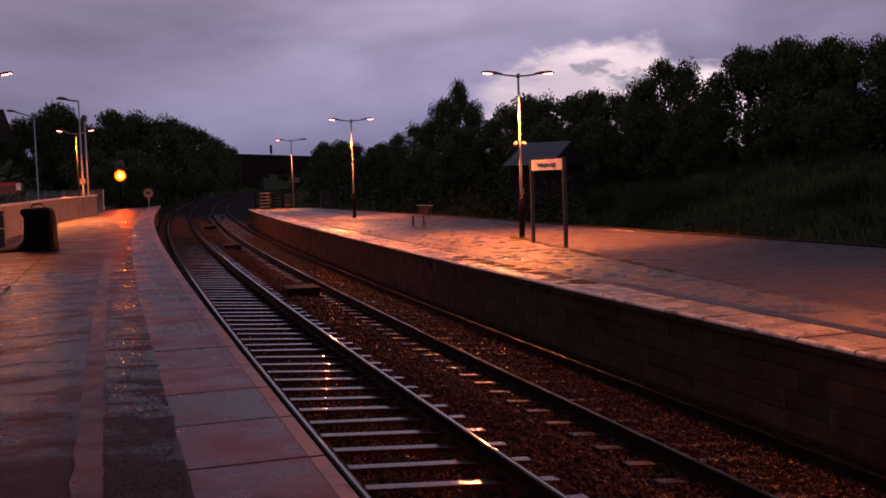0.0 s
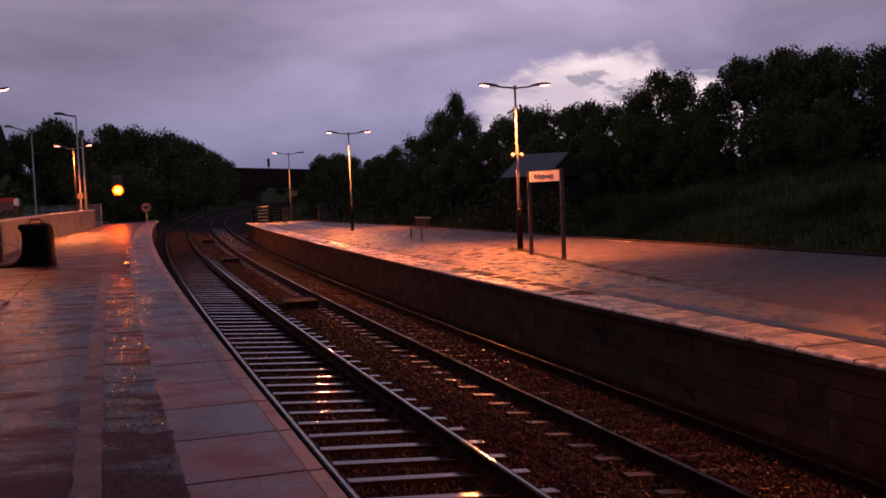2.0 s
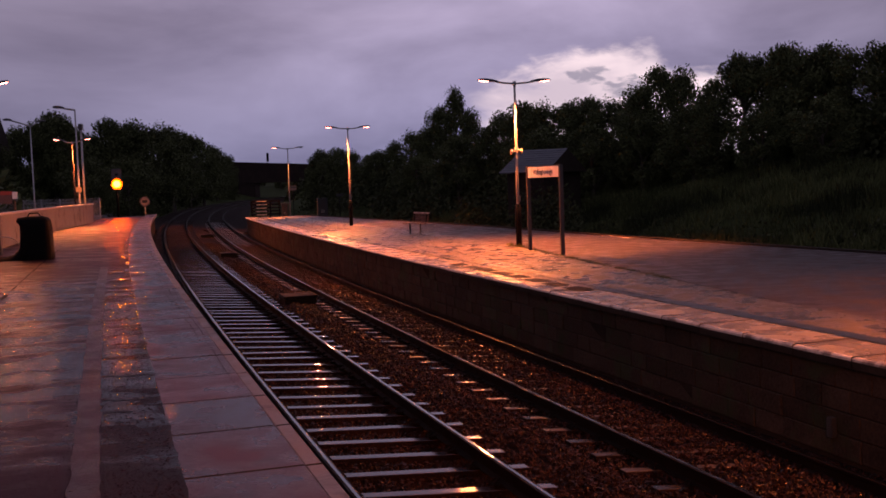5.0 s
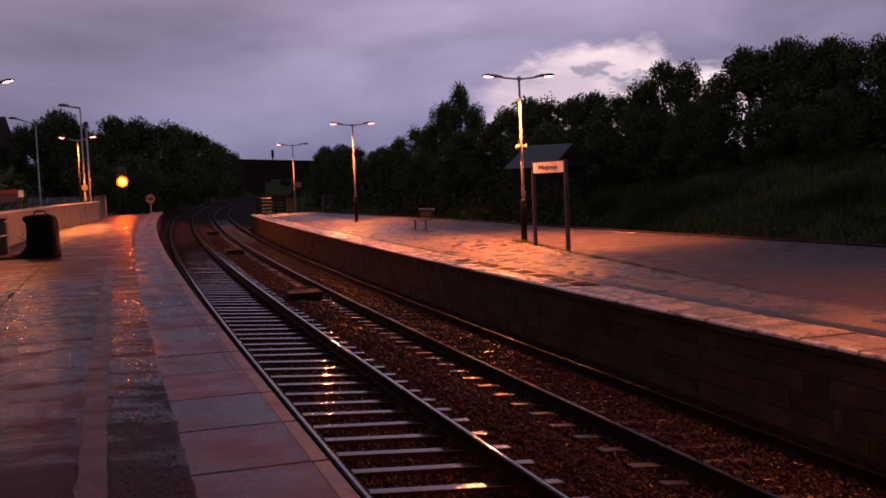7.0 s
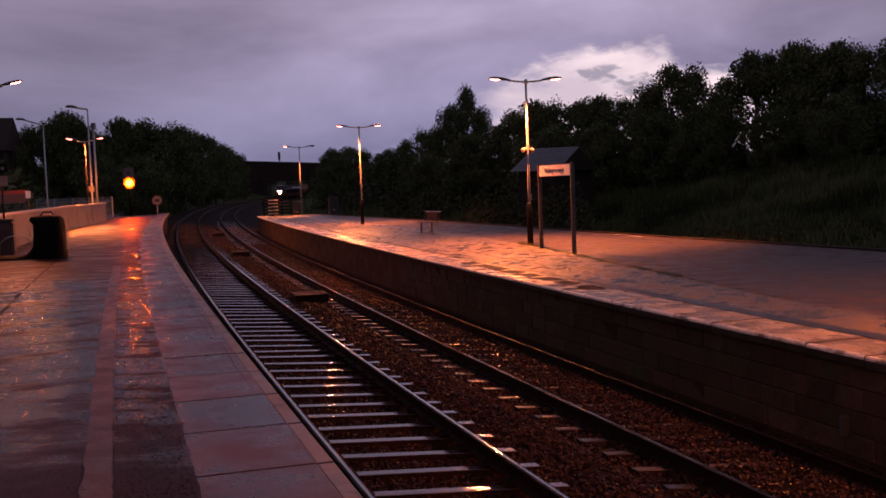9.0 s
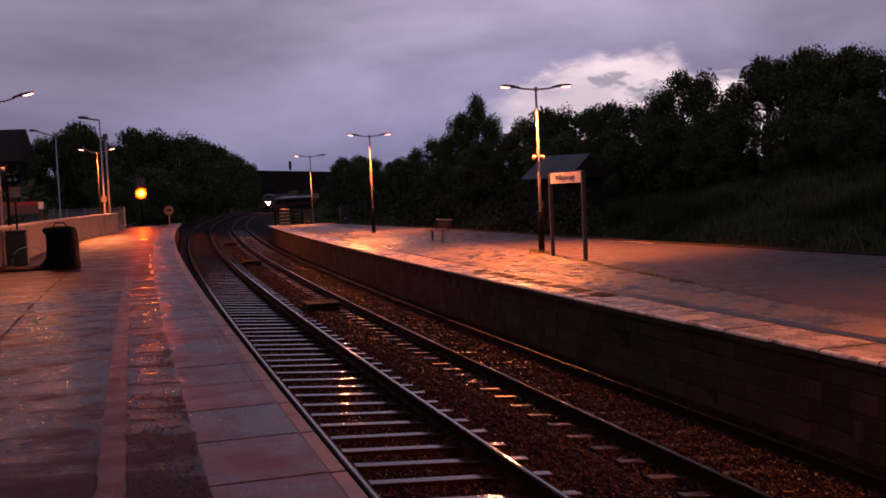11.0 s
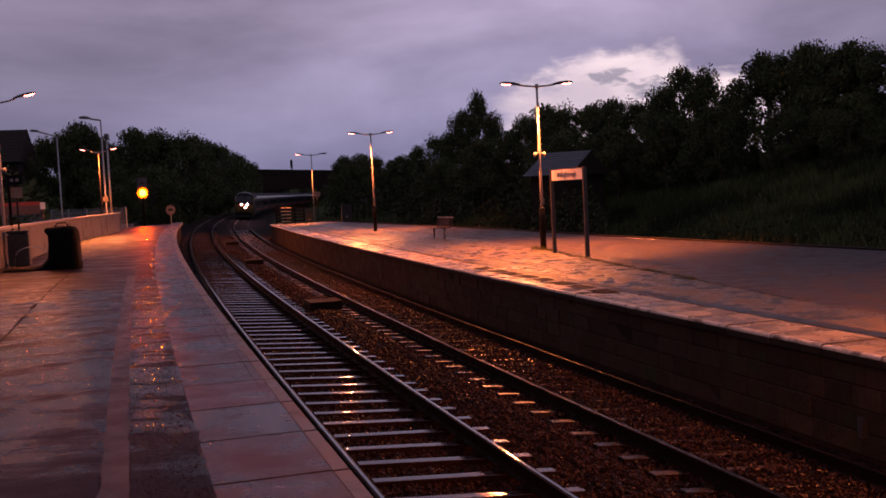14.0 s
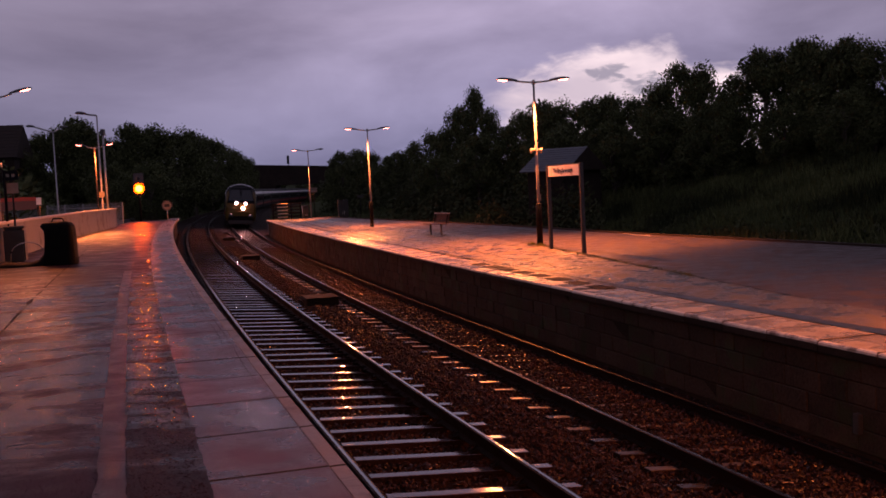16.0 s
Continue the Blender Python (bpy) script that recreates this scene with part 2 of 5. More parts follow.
stone_chip = surface("ballast_stone", (0.0042, 0.002, 0.0017), (0.024, 0.0114, 0.0094), (0.34, 0.66), 2.0, 30.0, 0.3, 0.005, coords="World", per_piece=0.6, island=True, spec=0.08)
rail_side = surface("rusty_rail_steel", (0.003, 0.002, 0.0016), (0.010, 0.0055, 0.004), (0.45, 0.7), 3.0, 50.0, 0.3, 0.004, coords="World", spec=0.05)
rail_top = surface("polished_rail_head", (0.18, 0.17, 0.163), (0.29, 0.275, 0.26), (0.05, 0.13), 2.0, 60.0, 0.05, 0.002, metal=1.0, coords="World")
concrete_sleeper = surface("wet_concrete_sleeper", (0.018, 0.0138, 0.016), (0.062, 0.047, 0.053), (0.02, 0.14), 2.5, 40.0, 0.35, 0.004, coords="World", per_piece=0.3, spec=0.3, blot=((0.012, 0.009, 0.009), 4.0, 0.5, 0.66, 0.7))
timber_sleeper = surface("old_timber_sleeper", (0.014, 0.0105, 0.008), (0.05, 0.036, 0.026), (0.16, 0.5), 2.0, 40.0, 0.5, 0.01, coords="World", per_piece=0.3, spec=0.13)
grass_m = surface("rough_grass", (0.014, 0.02, 0.0075), (0.045, 0.058, 0.021), (0.85, 0.98), 0.6, 8.0, 0.8, 0.15, coords="World", spec=0.02)
blade_m = surface("grass_blade", (0.025, 0.034, 0.0125), (0.098, 0.112, 0.042), (0.5, 0.8), 0.35, 10.0, 0, coords="World", per_piece=0.45, island=True, spec=0.05, ramp_at=(0.4, 0.6), blot=((0.012, 0.016, 0.007), 0.3, 0.47, 0.6, 0.85))
weed_m = surface("yellowing_weed", (0.03, 0.04, 0.008), (0.10, 0.10, 0.022), (0.5, 0.8), 2.0, 20.0, 0, coords="World", per_piece=0.35, island=True, spec=0.08)
tarred_m = surface("tarred_timber", (0.003, 0.0026, 0.0024), (0.011, 0.009, 0.0075), (0.6, 0.85), 3.0, 40.0, 0.4, 0.008, spec=0.06)
leaf_m = surface("dark_leaf", (0.026, 0.034, 0.014), (0.102, 0.12, 0.048), (0.5, 0.8), 0.8, 12.0, 0, coords="World", per_piece=0.4, spec=0.08, island=True)
scrub_m = surface("dark_scrub_leaf", (0.018, 0.022, 0.0105), (0.058, 0.067, 0.031), (0.6, 0.9), 0.8, 12.0, 0, coords="World", per_piece=0.45, spec=0.05, island=True)
bark_m = surface("bark", (0.03, 0.024, 0.018), (0.08, 0.065, 0.05), (0.7, 0.95), 4.0, 30.0, 0.8, 0.03)
post_grey = surface("galvanised_post", (0.26, 0.26, 0.26), (0.40, 0.40, 0.39), (0.3, 0.5), 3.0, 60.0, 0.1, 0.002, metal=0.3)
lamp_post_m = surface("galvanised_lamp_post", (0.17, 0.165, 0.17), (0.27, 0.26, 0.27), (0.32, 0.5), 3.0, 60.0, 0.1, 0.002, metal=0.2)
# darker copy of the lamp post colour, with weak light painted in
dim_post_m = surface("dimmed_lamp_post", (0.014, 0.0085, 0.008), (0.036, 0.024, 0.022), (0.4, 0.6), 3.0, 60.0, 0.15, 0.003)
post_dark = surface("dark_blue_post_paint", (0.002, 0.002, 0.0032), (0.0048, 0.0052, 0.0072), (0.3, 0.5), 4.0, 60.0, 0.1, 0.002, spec=0.08)
sign_post_m = surface("grey_sign_post_paint", (0.022, 0.021, 0.02), (0.05, 0.046, 0.044), (0.35, 0.55), 3.0, 50.0, 0.1, 0.002)
white_sign = surface("white_enamel", (0.68, 0.67, 0.64), (0.82, 0.81, 0.78), (0.25, 0.4), 2.0, 30.0, 0.03, 0.001)
black_ink = surface("black_lettering", (0.012, 0.012, 0.014), (0.02, 0.02, 0.022), (0.4, 0.5), bump=0)
buff_m = surface("weathered_and_dimmed_buff", (0.14, 0.11, 0.085), (0.22, 0.18, 0.14), (0.4, 0.6), 3.0, 40.0, 0.05, 0.002)
lantern_m = surface("lantern_housing", (0.035, 0.035, 0.04), (0.07, 0.07, 0.075), (0.35, 0.55), 6.0, 60.0, 0.1, 0.002)
cream_m = surface("cream_loudspeaker", (0.3, 0.26, 0.2), (0.42, 0.37, 0.28), (0.35, 0.5), 4.0, 40.0, 0.05, 0.002)
white_wall = surface("dirty_white_painted_wall", (0.12, 0.1104, 0.108), (0.248, 0.232, 0.22), (0.55, 0.85), 0.9, 22.0, 0.35, 0.01, coords="World", blot=((0.055, 0.045, 0.042), 1.1, 0.5, 0.66, 0.8))
cap_m = surface("pale_wall_cap", (0.3, 0.28, 0.265), (0.46, 0.43, 0.4), (0.4, 0.7), 1.5, 30.0, 0.2, 0.005, coords="World")
black_sheet = surface("black_plastic_sheet", (0.002, 0.002, 0.002), (0.005, 0.005, 0.005), (0.5, 0.75), 3.0, 18.0, 0.5, 0.03, spec=0.04)
steel_m = surface("bare_steel_tube", (0.35, 0.34, 0.33), (0.5, 0.49, 0.47), (0.25, 0.4), 5.0, 60.0, 0.05, 0.002, metal=1.0)
bench_m = surface("red_brown_bench_slats", (0.03, 0.012, 0.009), (0.07, 0.03, 0.02), (0.35, 0.6), 4.0, 50.0, 0.15, 0.003)
timber_m = surface("weathered_timber", (0.03, 0.022, 0.015), (0.08, 0.06, 0.04), (0.5, 0.8), 3.0, 40.0, 0.4, 0.006)
cabinet_m = surface("grey_steel_cabinet", (0.01584, 0.01716, 0.01716), (0.0396, 0.04224, 0.04224), (0.35, 0.6), 2.0, 40.0, 0.1, 0.003, spec=0.25)
slate_m = surface("blue_grey_slate", (0.05, 0.055, 0.066), (0.10, 0.108, 0.125), (0.45, 0.7), 1.2, 25.0, 0.3, 0.01, per_piece=0.08, spec=0.18)
bridge_m = surface("dark_engineering_brick", (0.0144, 0.0108, 0.0096), (0.036, 0.0264, 0.0216), (0.7, 0.9), 0.5, 6.0, 0.5, 0.03, coords="World", spec=0.1)
red_panel = surface("red_hoarding", (0.22, 0.035, 0.022), (0.34, 0.062, 0.04), (0.4, 0.6), 1.0, 20.0, 0.1, 0.004)
brown_panel = surface("pinkish_brown_board", (0.08, 0.045, 0.038), (0.13, 0.078, 0.066), (0.5, 0.7), 1.0, 20.0, 0.1, 0.004)
yellow_m = surface("warning_yellow_paint", (0.06, 0.032, 0.0035), (0.105, 0.058, 0.0065), (0.35, 0.55), 2.0, 30.0, 0.08, 0.003, spec=0.2)
coach_blue = surface("dark_blue_coach_paint", (0.005, 0.007, 0.016), (0.012, 0.016, 0.03), (0.3, 0.5), 1.5, 25.0, 0.05, 0.003, spec=0.2)
coach_red = surface("red_coach_band", (0.30, 0.03, 0.025), (0.42, 0.06, 0.04), (0.25, 0.45), 1.5, 25.0, 0.05, 0.003)
pale_band = surface("pale_grey_roof_edge", (0.54, 0.54, 0.54), (0.81, 0.81, 0.81), (0.3, 0.5), 1.0, 20.0, 0.05, 0.003)
coach_roof = surface("pale_grey_coach_roof", (0.012, 0.012, 0.014), (0.03, 0.03, 0.032), (0.7, 0.9), 1.0, 20.0, 0.1, 0.005, spec=0.05)
under_m = surface("black_underframe", (0.012, 0.011, 0.010), (0.035, 0.03, 0.026), (0.5, 0.8), 3.0, 30.0, 0.3, 0.01)
dark_glass = glass("dark_window_glass", (0.008, 0.009, 0.011), 0.06)
lamp_glow = glow("sodium_lamp_bowl", (1.0, 0.2, 0.15), 13.0)
signal_glow = glow("yellow_signal_lens", (1.0, 0.065, 0.0007), 680.0)
head_glow = glow("white_headlamp", (1.0, 0.4, 0.46), 160.0)
head_bright = glow("bright_white_headlamp", (1.0, 0.4, 0.46), 520.0)
asphalt_dry = surface("car_park_tarmac", (0.06, 0.06, 0.066), (0.12, 0.12, 0.13), (0.35, 0.7), 0.5, 20.0, 0.3, 0.01, coords="World", spec=0.3)

# ================= shape helpers =================


def link_mesh(name, me, material, parent=None, label=""):
    ob = new(name, me)
    if material:
        me.materials.append(material)
    if parent is not None:
        ob.parent = parent
    if label:
        ob["label"] = label
    return ob


def part(name, bm, material, parent=None, label="", smooth=False):
    me = bpy.data.meshes.new(name)
    bmesh.ops.recalc_face_normals(bm, faces=bm.faces[:])
    bm.to_mesh(me)
    bm.free()
    if smooth:
        for f in me.polygons:
            f.use_smooth = True
    return link_mesh(name, me, material, parent, label)


def raw(name, verts, faces, material, parent=None, label="", smooth=False):
    me = bpy.data.meshes.new(name)
    me.from_pydata([tuple(v) for v in verts], [], faces)
    me.update()
    if smooth:
        for f in me.polygons:
            f.use_smooth = True
    return link_mesh(name, me, material, parent, label)


def empty(name, m=None):
    ob = new(name)
    if m is not None:
        ob.matrix_basis = m
    return ob


def box(bm, x0, x1, y0, y1, z0, z1, bevel=0.0, m=None):
    g = bmesh.ops.create_cube(bm, size=1.0, matrix=Matrix.LocRotScale(((x0 + x1) / 2, (y0 + y1) / 2, (z0 + z1) / 2), None, (x1 - x0, y1 - y0, z1 - z0)))
    vs = g["verts"]
    if bevel:
        es = {e for v in vs for e in v.link_edges}
        r = bmesh.ops.bevel(bm, geom=list(es), offset=bevel, segments=2, affect="EDGES")
        vs = list({v for f in r["faces"] for v in f.verts} | {v for v in vs if v.is_valid})
    if m is not None:
        bmesh.ops.transform(bm, matrix=m, verts=[v for v in vs if v.is_valid])
    return vs


def tube(bm, pts, radius, sides=10, caps=True):
    """A round bar along points; radius may be a list."""
    pts = [Vector(p) for p in pts]
    rs = radius if isinstance(radius, (list, tuple)) else [radius] * len(pts)
    rings = []
    for i, p in enumerate(pts):
        d = (pts[min(i + 1, len(pts) - 1)] - pts[max(i - 1, 0)]).normalized()
        a = d.cross(Vector((0, 0, 1)) if abs(d.z) < 0.95 else Vector((1, 0, 0))).normalized()
        b = d.cross(a)
        rings.append([bm.verts.new(p + (a * math.cos(2 * math.pi * k / sides) + b * math.sin(2 * math.pi * k / sides)) * rs[i]) for k in range(sides)])
    for r0, r1 in zip(rings, rings[1:]):
        for k in range(sides):
            bm.faces.new((r0[k], r0[(k + 1) % sides], r1[(k + 1) % sides], r1[k]))
    if caps:
        bm.faces.new(rings[0][::-1]); bm.faces.new(rings[-1])


def loft(bm, rings, closed=True, caps=True):
    rv = [[bm.verts.new(p) for p in ring] for ring in rings]
    n = len(rv[0])
    for a, b in zip(rv, rv[1:]):
        for k in range(n if closed else n - 1):
            bm.faces.new((a[k], a[(k + 1) % n], b[(k + 1) % n], b[k]))
    if caps:
        bm.faces.new(rv[0][::-1]); bm.faces.new(rv[-1])


# ================= the line of the railway =================
# Near rail's path: arc length s away from the camera, bending to the right.
STEP = 0.25
_s = np.arange(-80, 900, STEP)
_k = np.interp(_s, (-10, 40, 90, 180, 400), (0.000982, 0.000988, 0.000879, 0.001016, 0.000993))
_h = np.cumsum(_k) * STEP
_i0 = int(80 / STEP)
_h = _h - _h[_i0] - 0.302361
_x = np.cumsum(np.sin(_h)) * STEP
_y = np.cumsum(np.cos(_h)) * STEP
_x, _y = _x - _x[_i0] + 1.966139, _y - _y[_i0]


def heading(s):
    return float(np.interp(s, _s, _h))


def on(s, off, z=0.0):
    """The place s metres along the line, off metres to its right, at the level z."""
    h = heading(s)
    return Vector((float(np.interp(s, _s, _x)) + off * math.cos(h), float(np.interp(s, _s, _y)) - off * math.sin(h), z))


def set_at(s, off, z, turn=0.0):
    """A pose at that place whose y axis runs along the line."""
    p = on(s, off, z)
    return pose(p.x, p.y, p.z, 0, 0, turn - math.degrees(heading(s)))


def off_of(x, y):
    i = int(np.argmin((_x - x) ** 2 + (_y - y) ** 2))
    return (x - _x[i]) * math.cos(_h[i]) - (y - _y[i]) * math.sin(_h[i]), float(_s[i])


GAUGE = 1.505
SLEEPER_0 = 0.0
OFF_L1, OFF_R1, OFF_L2, OFF_R2 = 0.0, 1.505, 3.502, 5.007
Z_L1, Z_R1, Z_L2, Z_R2 = 0.058, 0.0, -0.266, -0.380
NEAR_EDGE, FAR_EDGE = -0.697, 5.701
Z_NEAR, Z_FAR = 0.956, 0.569
NEAR_END, FAR_END = 79.0, 77.4


def sweep(name, profile, s0, s1, step, material, parent=None, label="", closed=True, smooth=False):
    """A profile of (off, z) drawn along the line."""
    ss = np.arange(s0, s1 + 1e-6, (s1 - s0) / max(1, round((s1 - s0) / step)))
    verts, faces, n = [], [], len(profile)
    for s in ss:
        verts += [on(s, o, z) for o, z in profile]
    for i in range(len(ss) - 1):
        for k in range(n if closed else n - 1):
            a, b = i * n + k, i * n + (k + 1) % n
            faces.append((a, a + n, b + n, b))
    if closed:
        faces += [tuple(range(n)), tuple(range((len(ss) - 1) * n, len(ss) * n))[::-1]]
    return raw(name, verts, faces, material, parent, label, smooth)


def structure(ob, label, category):
    return tagged(ob, label, category, kind="structure")


# ================= ground =================
def ground_z(o, s):
    z = np.interp(o, (-400, -60, -34, -24, -6.7, -5.6, -1.2, 5.4, 15.2, 16.8, 19, 27, 32, 60, 400),
                  (9.0, 6.0, 3.5, 0.55, 0.55, -0.9, -0.95, -0.95, -0.8, -0.1, 0.5, 2.5, 3.3, 5.0, 9.0))
    if s > 80:
        cut = np.interp(o, (-400, -60, -34, -14, -6, 9, 15, 27, 36, 60, 400), (9.0, 7.0, 5.5, 1.2, -0.8, -0.95, 0.1, 2.5, 3.4, 4.6, 9.0))
        f = min(1.0, (s - 80) / 14)
        z = z * (1 - f) + cut * f
    return float(z)


def build_ground():
    def axis(fine_lo, fine_hi, step, far):
        a = list(np.arange(fine_lo, fine_hi, step))
        g, d, lo = [], step, fine_lo
        while lo > -far:
            d *= 1.35; lo -= d; g.append(lo)
        hi, d, up = fine_hi, step, []
        while hi < far:
            d *= 1.35; hi += d; up.append(hi)
        return g[::-1] + a + up
    xs, ys = axis(-60, 45, 1.6, 3000), axis(-20, 150, 2.2, 3000)
    verts = []
    for y in ys:
        for x in xs:
            o, s = off_of(x, y)
            z = ground_z(max(-400, min(400, o)), s)
            if abs(x) > 600 or abs(y) > 700:
                z = 6.0
            elif o > 17 or o < -26:
                z += 0.35 * noise.noise((x * 0.22, y * 0.22, 0.0))
            verts.append((x, y, z))
    n = len(xs)
    faces = [(j * n + i, j * n + i + 1, (j + 1) * n + i + 1, (j + 1) * n + i) for j in range(len(ys) - 1) for i in range(n - 1)]
    structure(raw("ground", verts, faces, grass_m, smooth=True), "rough dark grass banks on both sides of the railway", "ground")


build_ground()
structure(sweep("ballast_bed", [(-0.66, -0.13), (-0.45, -0.125), (-0.2, -0.135), (1.7, -0.285), (2.3, -0.26), (2.62, -0.29), (2.95, -0.45), (5.2, -0.575), (5.66, -0.6),
                                (5.66, -1.1), (-0.66, -1.1)], -60, 80, 1.0, ballast_m), "brown stone ballast between the two platforms", "ballast")
structure(sweep("ballast_bed_beyond", [(-3.2, -0.7), (-2.2, -0.2), (-0.2, -0.135), (1.7, -0.285), (2.3, -0.26), (2.8, -0.27), (3.2, -0.455), (5.2, -0.575), (7.2, -0.62), (8.4, -0.95),
                                       (8.4, -1.2), (-3.2, -1.2)], 80, 880, 4.0, ballast_m), "brown stone ballast beyond the platform ends", "ballast")
structure(sweep("car_park", [(-6.5, 0.6), (-25, 0.62), (-25, 0.3), (-6.5, 0.3)], -60, 130, 4.0, asphalt_dry), "grey car park tarmac behind the platform wall", "car park")


# ================= platforms =================
def wall_off(s):
    return float(np.interp(s, (-60, 20, 31, 51.6, 65.8, 72), (-6.1, -5.9, -5.65, -5.05, -4.15, -3.9)))


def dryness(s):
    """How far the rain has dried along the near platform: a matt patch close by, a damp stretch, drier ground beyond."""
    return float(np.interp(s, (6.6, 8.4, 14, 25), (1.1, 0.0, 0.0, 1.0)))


def build_near_platform():
    rows, faces = [], []
    ss = list(np.arange(-55, 0, 1.0)) + list(np.arange(0, 24, 0.4)) + list(np.arange(24, NEAR_END + 0.1, 1.0))
    for s in ss:
        inner, outer = NEAR_EDGE - 0.81, min(wall_off(s) - 0.3, -4.2)
        fall = float(np.interp(s, (-60, 9, 21), (0.05, 0.05, 0.0)))
        rows += [on(s, inner, Z_NEAR), on(s, -2.3, Z_NEAR + 0.004), on(s, (outer - 2.3) / 2, Z_NEAR + 0.02 * (1 - fall / 0.05) - fall * (-2.3 - outer) / 2), on(s, outer, Z_NEAR - fall * (-2.3 - outer)), on(s, outer, -1.0), on(s, inner, -1.0)]
    # the ramp down at the far end
    for s, z in ((83, 0.45), (88, -0.2)):
        rows += [on(s, NEAR_EDGE - 0.81, z), on(s, -2.3, z), on(s, -2.9, z), on(s, -4.3, z), on(s, -4.3, -1.0), on(s, NEAR_EDGE - 0.81, -1.0)]
    n = 6
    m = len(rows) // n
    for i in range(m - 1):
        for k in range(n):
            faces.append((i * n + k, (i + 1) * n + k, (i + 1) * n + (k + 1) % n, i * n + (k + 1) % n))
    faces += [tuple(range(n)), tuple(range((m - 1) * n, m * n))[::-1]]
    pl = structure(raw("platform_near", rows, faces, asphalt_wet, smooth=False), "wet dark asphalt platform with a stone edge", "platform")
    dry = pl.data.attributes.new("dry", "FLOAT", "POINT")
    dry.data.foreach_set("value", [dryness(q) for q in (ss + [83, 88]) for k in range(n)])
    verts, fc = [], []
    for i, s in enumerate(np.arange(-20, 25, 0.09)):
        wear = 0.016 * noise.noise((s * 2.2, 1.0, 0.0)) + 0.012 * noise.noise((s * 7.0, 3.0, 0.0))
        verts += [on(s, -1.952 + wear, Z_NEAR + 0.012), on(s, -2.118 + 0.9 * noise.noise((s * 2.7, 5.0, 0.0)) * 0.02 + wear * 0.4, Z_NEAR + 0.014)]
        if i:
            fc.append((2 * i - 2, 2 * i - 1, 2 * i + 1, 2 * i))
    raw("painted_line", verts, fc, line_paint, pl, "faded pale painted line along the platform")
    verts, fc = [], []
    for i, s in enumerate(np.arange(-20, 20.6, 0.09)):
        lap = 0.012 + 0.03 * noise.noise((s * 1.1, 4.0, 0.0)) + 0.022 * noise.noise((s * 5.0, 9.0, 0.0))
        verts += [on(s, NEAR_EDGE - 0.812 + lap, Z_NEAR + 0.0085), on(s, -1.94 + 0.02 * noise.noise((s * 3.0, 1.0, 0.0)), Z_NEAR + 0.0095)]
        if i:
            fc.append((2 * i - 2, 2 * i - 1, 2 * i + 1, 2 * i))
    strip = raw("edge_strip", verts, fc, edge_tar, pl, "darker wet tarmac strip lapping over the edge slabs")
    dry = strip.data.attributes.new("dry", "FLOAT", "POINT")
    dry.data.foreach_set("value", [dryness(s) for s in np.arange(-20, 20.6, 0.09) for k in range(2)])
    # the long joint between two layings of tarmac
    verts, fc = [], []
    for i, s in enumerate(np.arange(1, 34, 0.12)):
        c = -3.53 + 0.035 * noise.noise((s * 0.5, 6.0, 0.0))
        w = 0.004 + 0.045 * max(0.0, 0.25 + noise.noise((s * 1.3, 7.0, 0.0)))
        top = Z_NEAR + float(np.interp(s, (9, 21), (-0.054, 0.0195)))
        verts += [on(s, c - w, top - 0.001), on(s, c + w, top + 0.002)]
        if i:
            fc.append((2 * i - 2, 2 * i - 1, 2 * i + 1, 2 * i))
    raw("surface_joint", verts, fc, dark_strip, pl, "long dark joint in the tarmac")
    # scuffs worn along the slabs
    for o, s0, s1, seed in ((0.17, 9, 24, 1.0), (0.24, 12, 30, 2.0), (0.31, 16, 33, 3.0), (0.2, 26, 46, 4.0)):
        verts, fc = [], []
        for i, s in enumerate(np.arange(s0, s1, 0.2)):
            w = max(0.0008, 0.008 * (0.3 + noise.noise((s * 0.8, seed, 0.0))))
            c = NEAR_EDGE - o + 0.02 * noise.noise((s * 0.35, seed, 2.0))
            verts += [on(s, c - w, Z_NEAR + 0.0095), on(s, c + w, Z_NEAR + 0.0095)]
            if i:
                fc.append((2 * i - 2, 2 * i - 1, 2 * i + 1, 2 * i))
        raw("scuff_mark", verts, fc, shade_stain_m, pl, "thin dark scuff worn along the edge slabs")
    sweep("front_wall", [(NEAR_EDGE - 0.08, Z_NEAR - 0.165), (NEAR_EDGE - 0.08, -1.0), (NEAR_EDGE - 0.8, -1.0), (NEAR_EDGE - 0.8, Z_NEAR - 0.165)], -55, NEAR_END, 1.0, mortar, pl, "dark brick wall under the platform edge")
    return pl


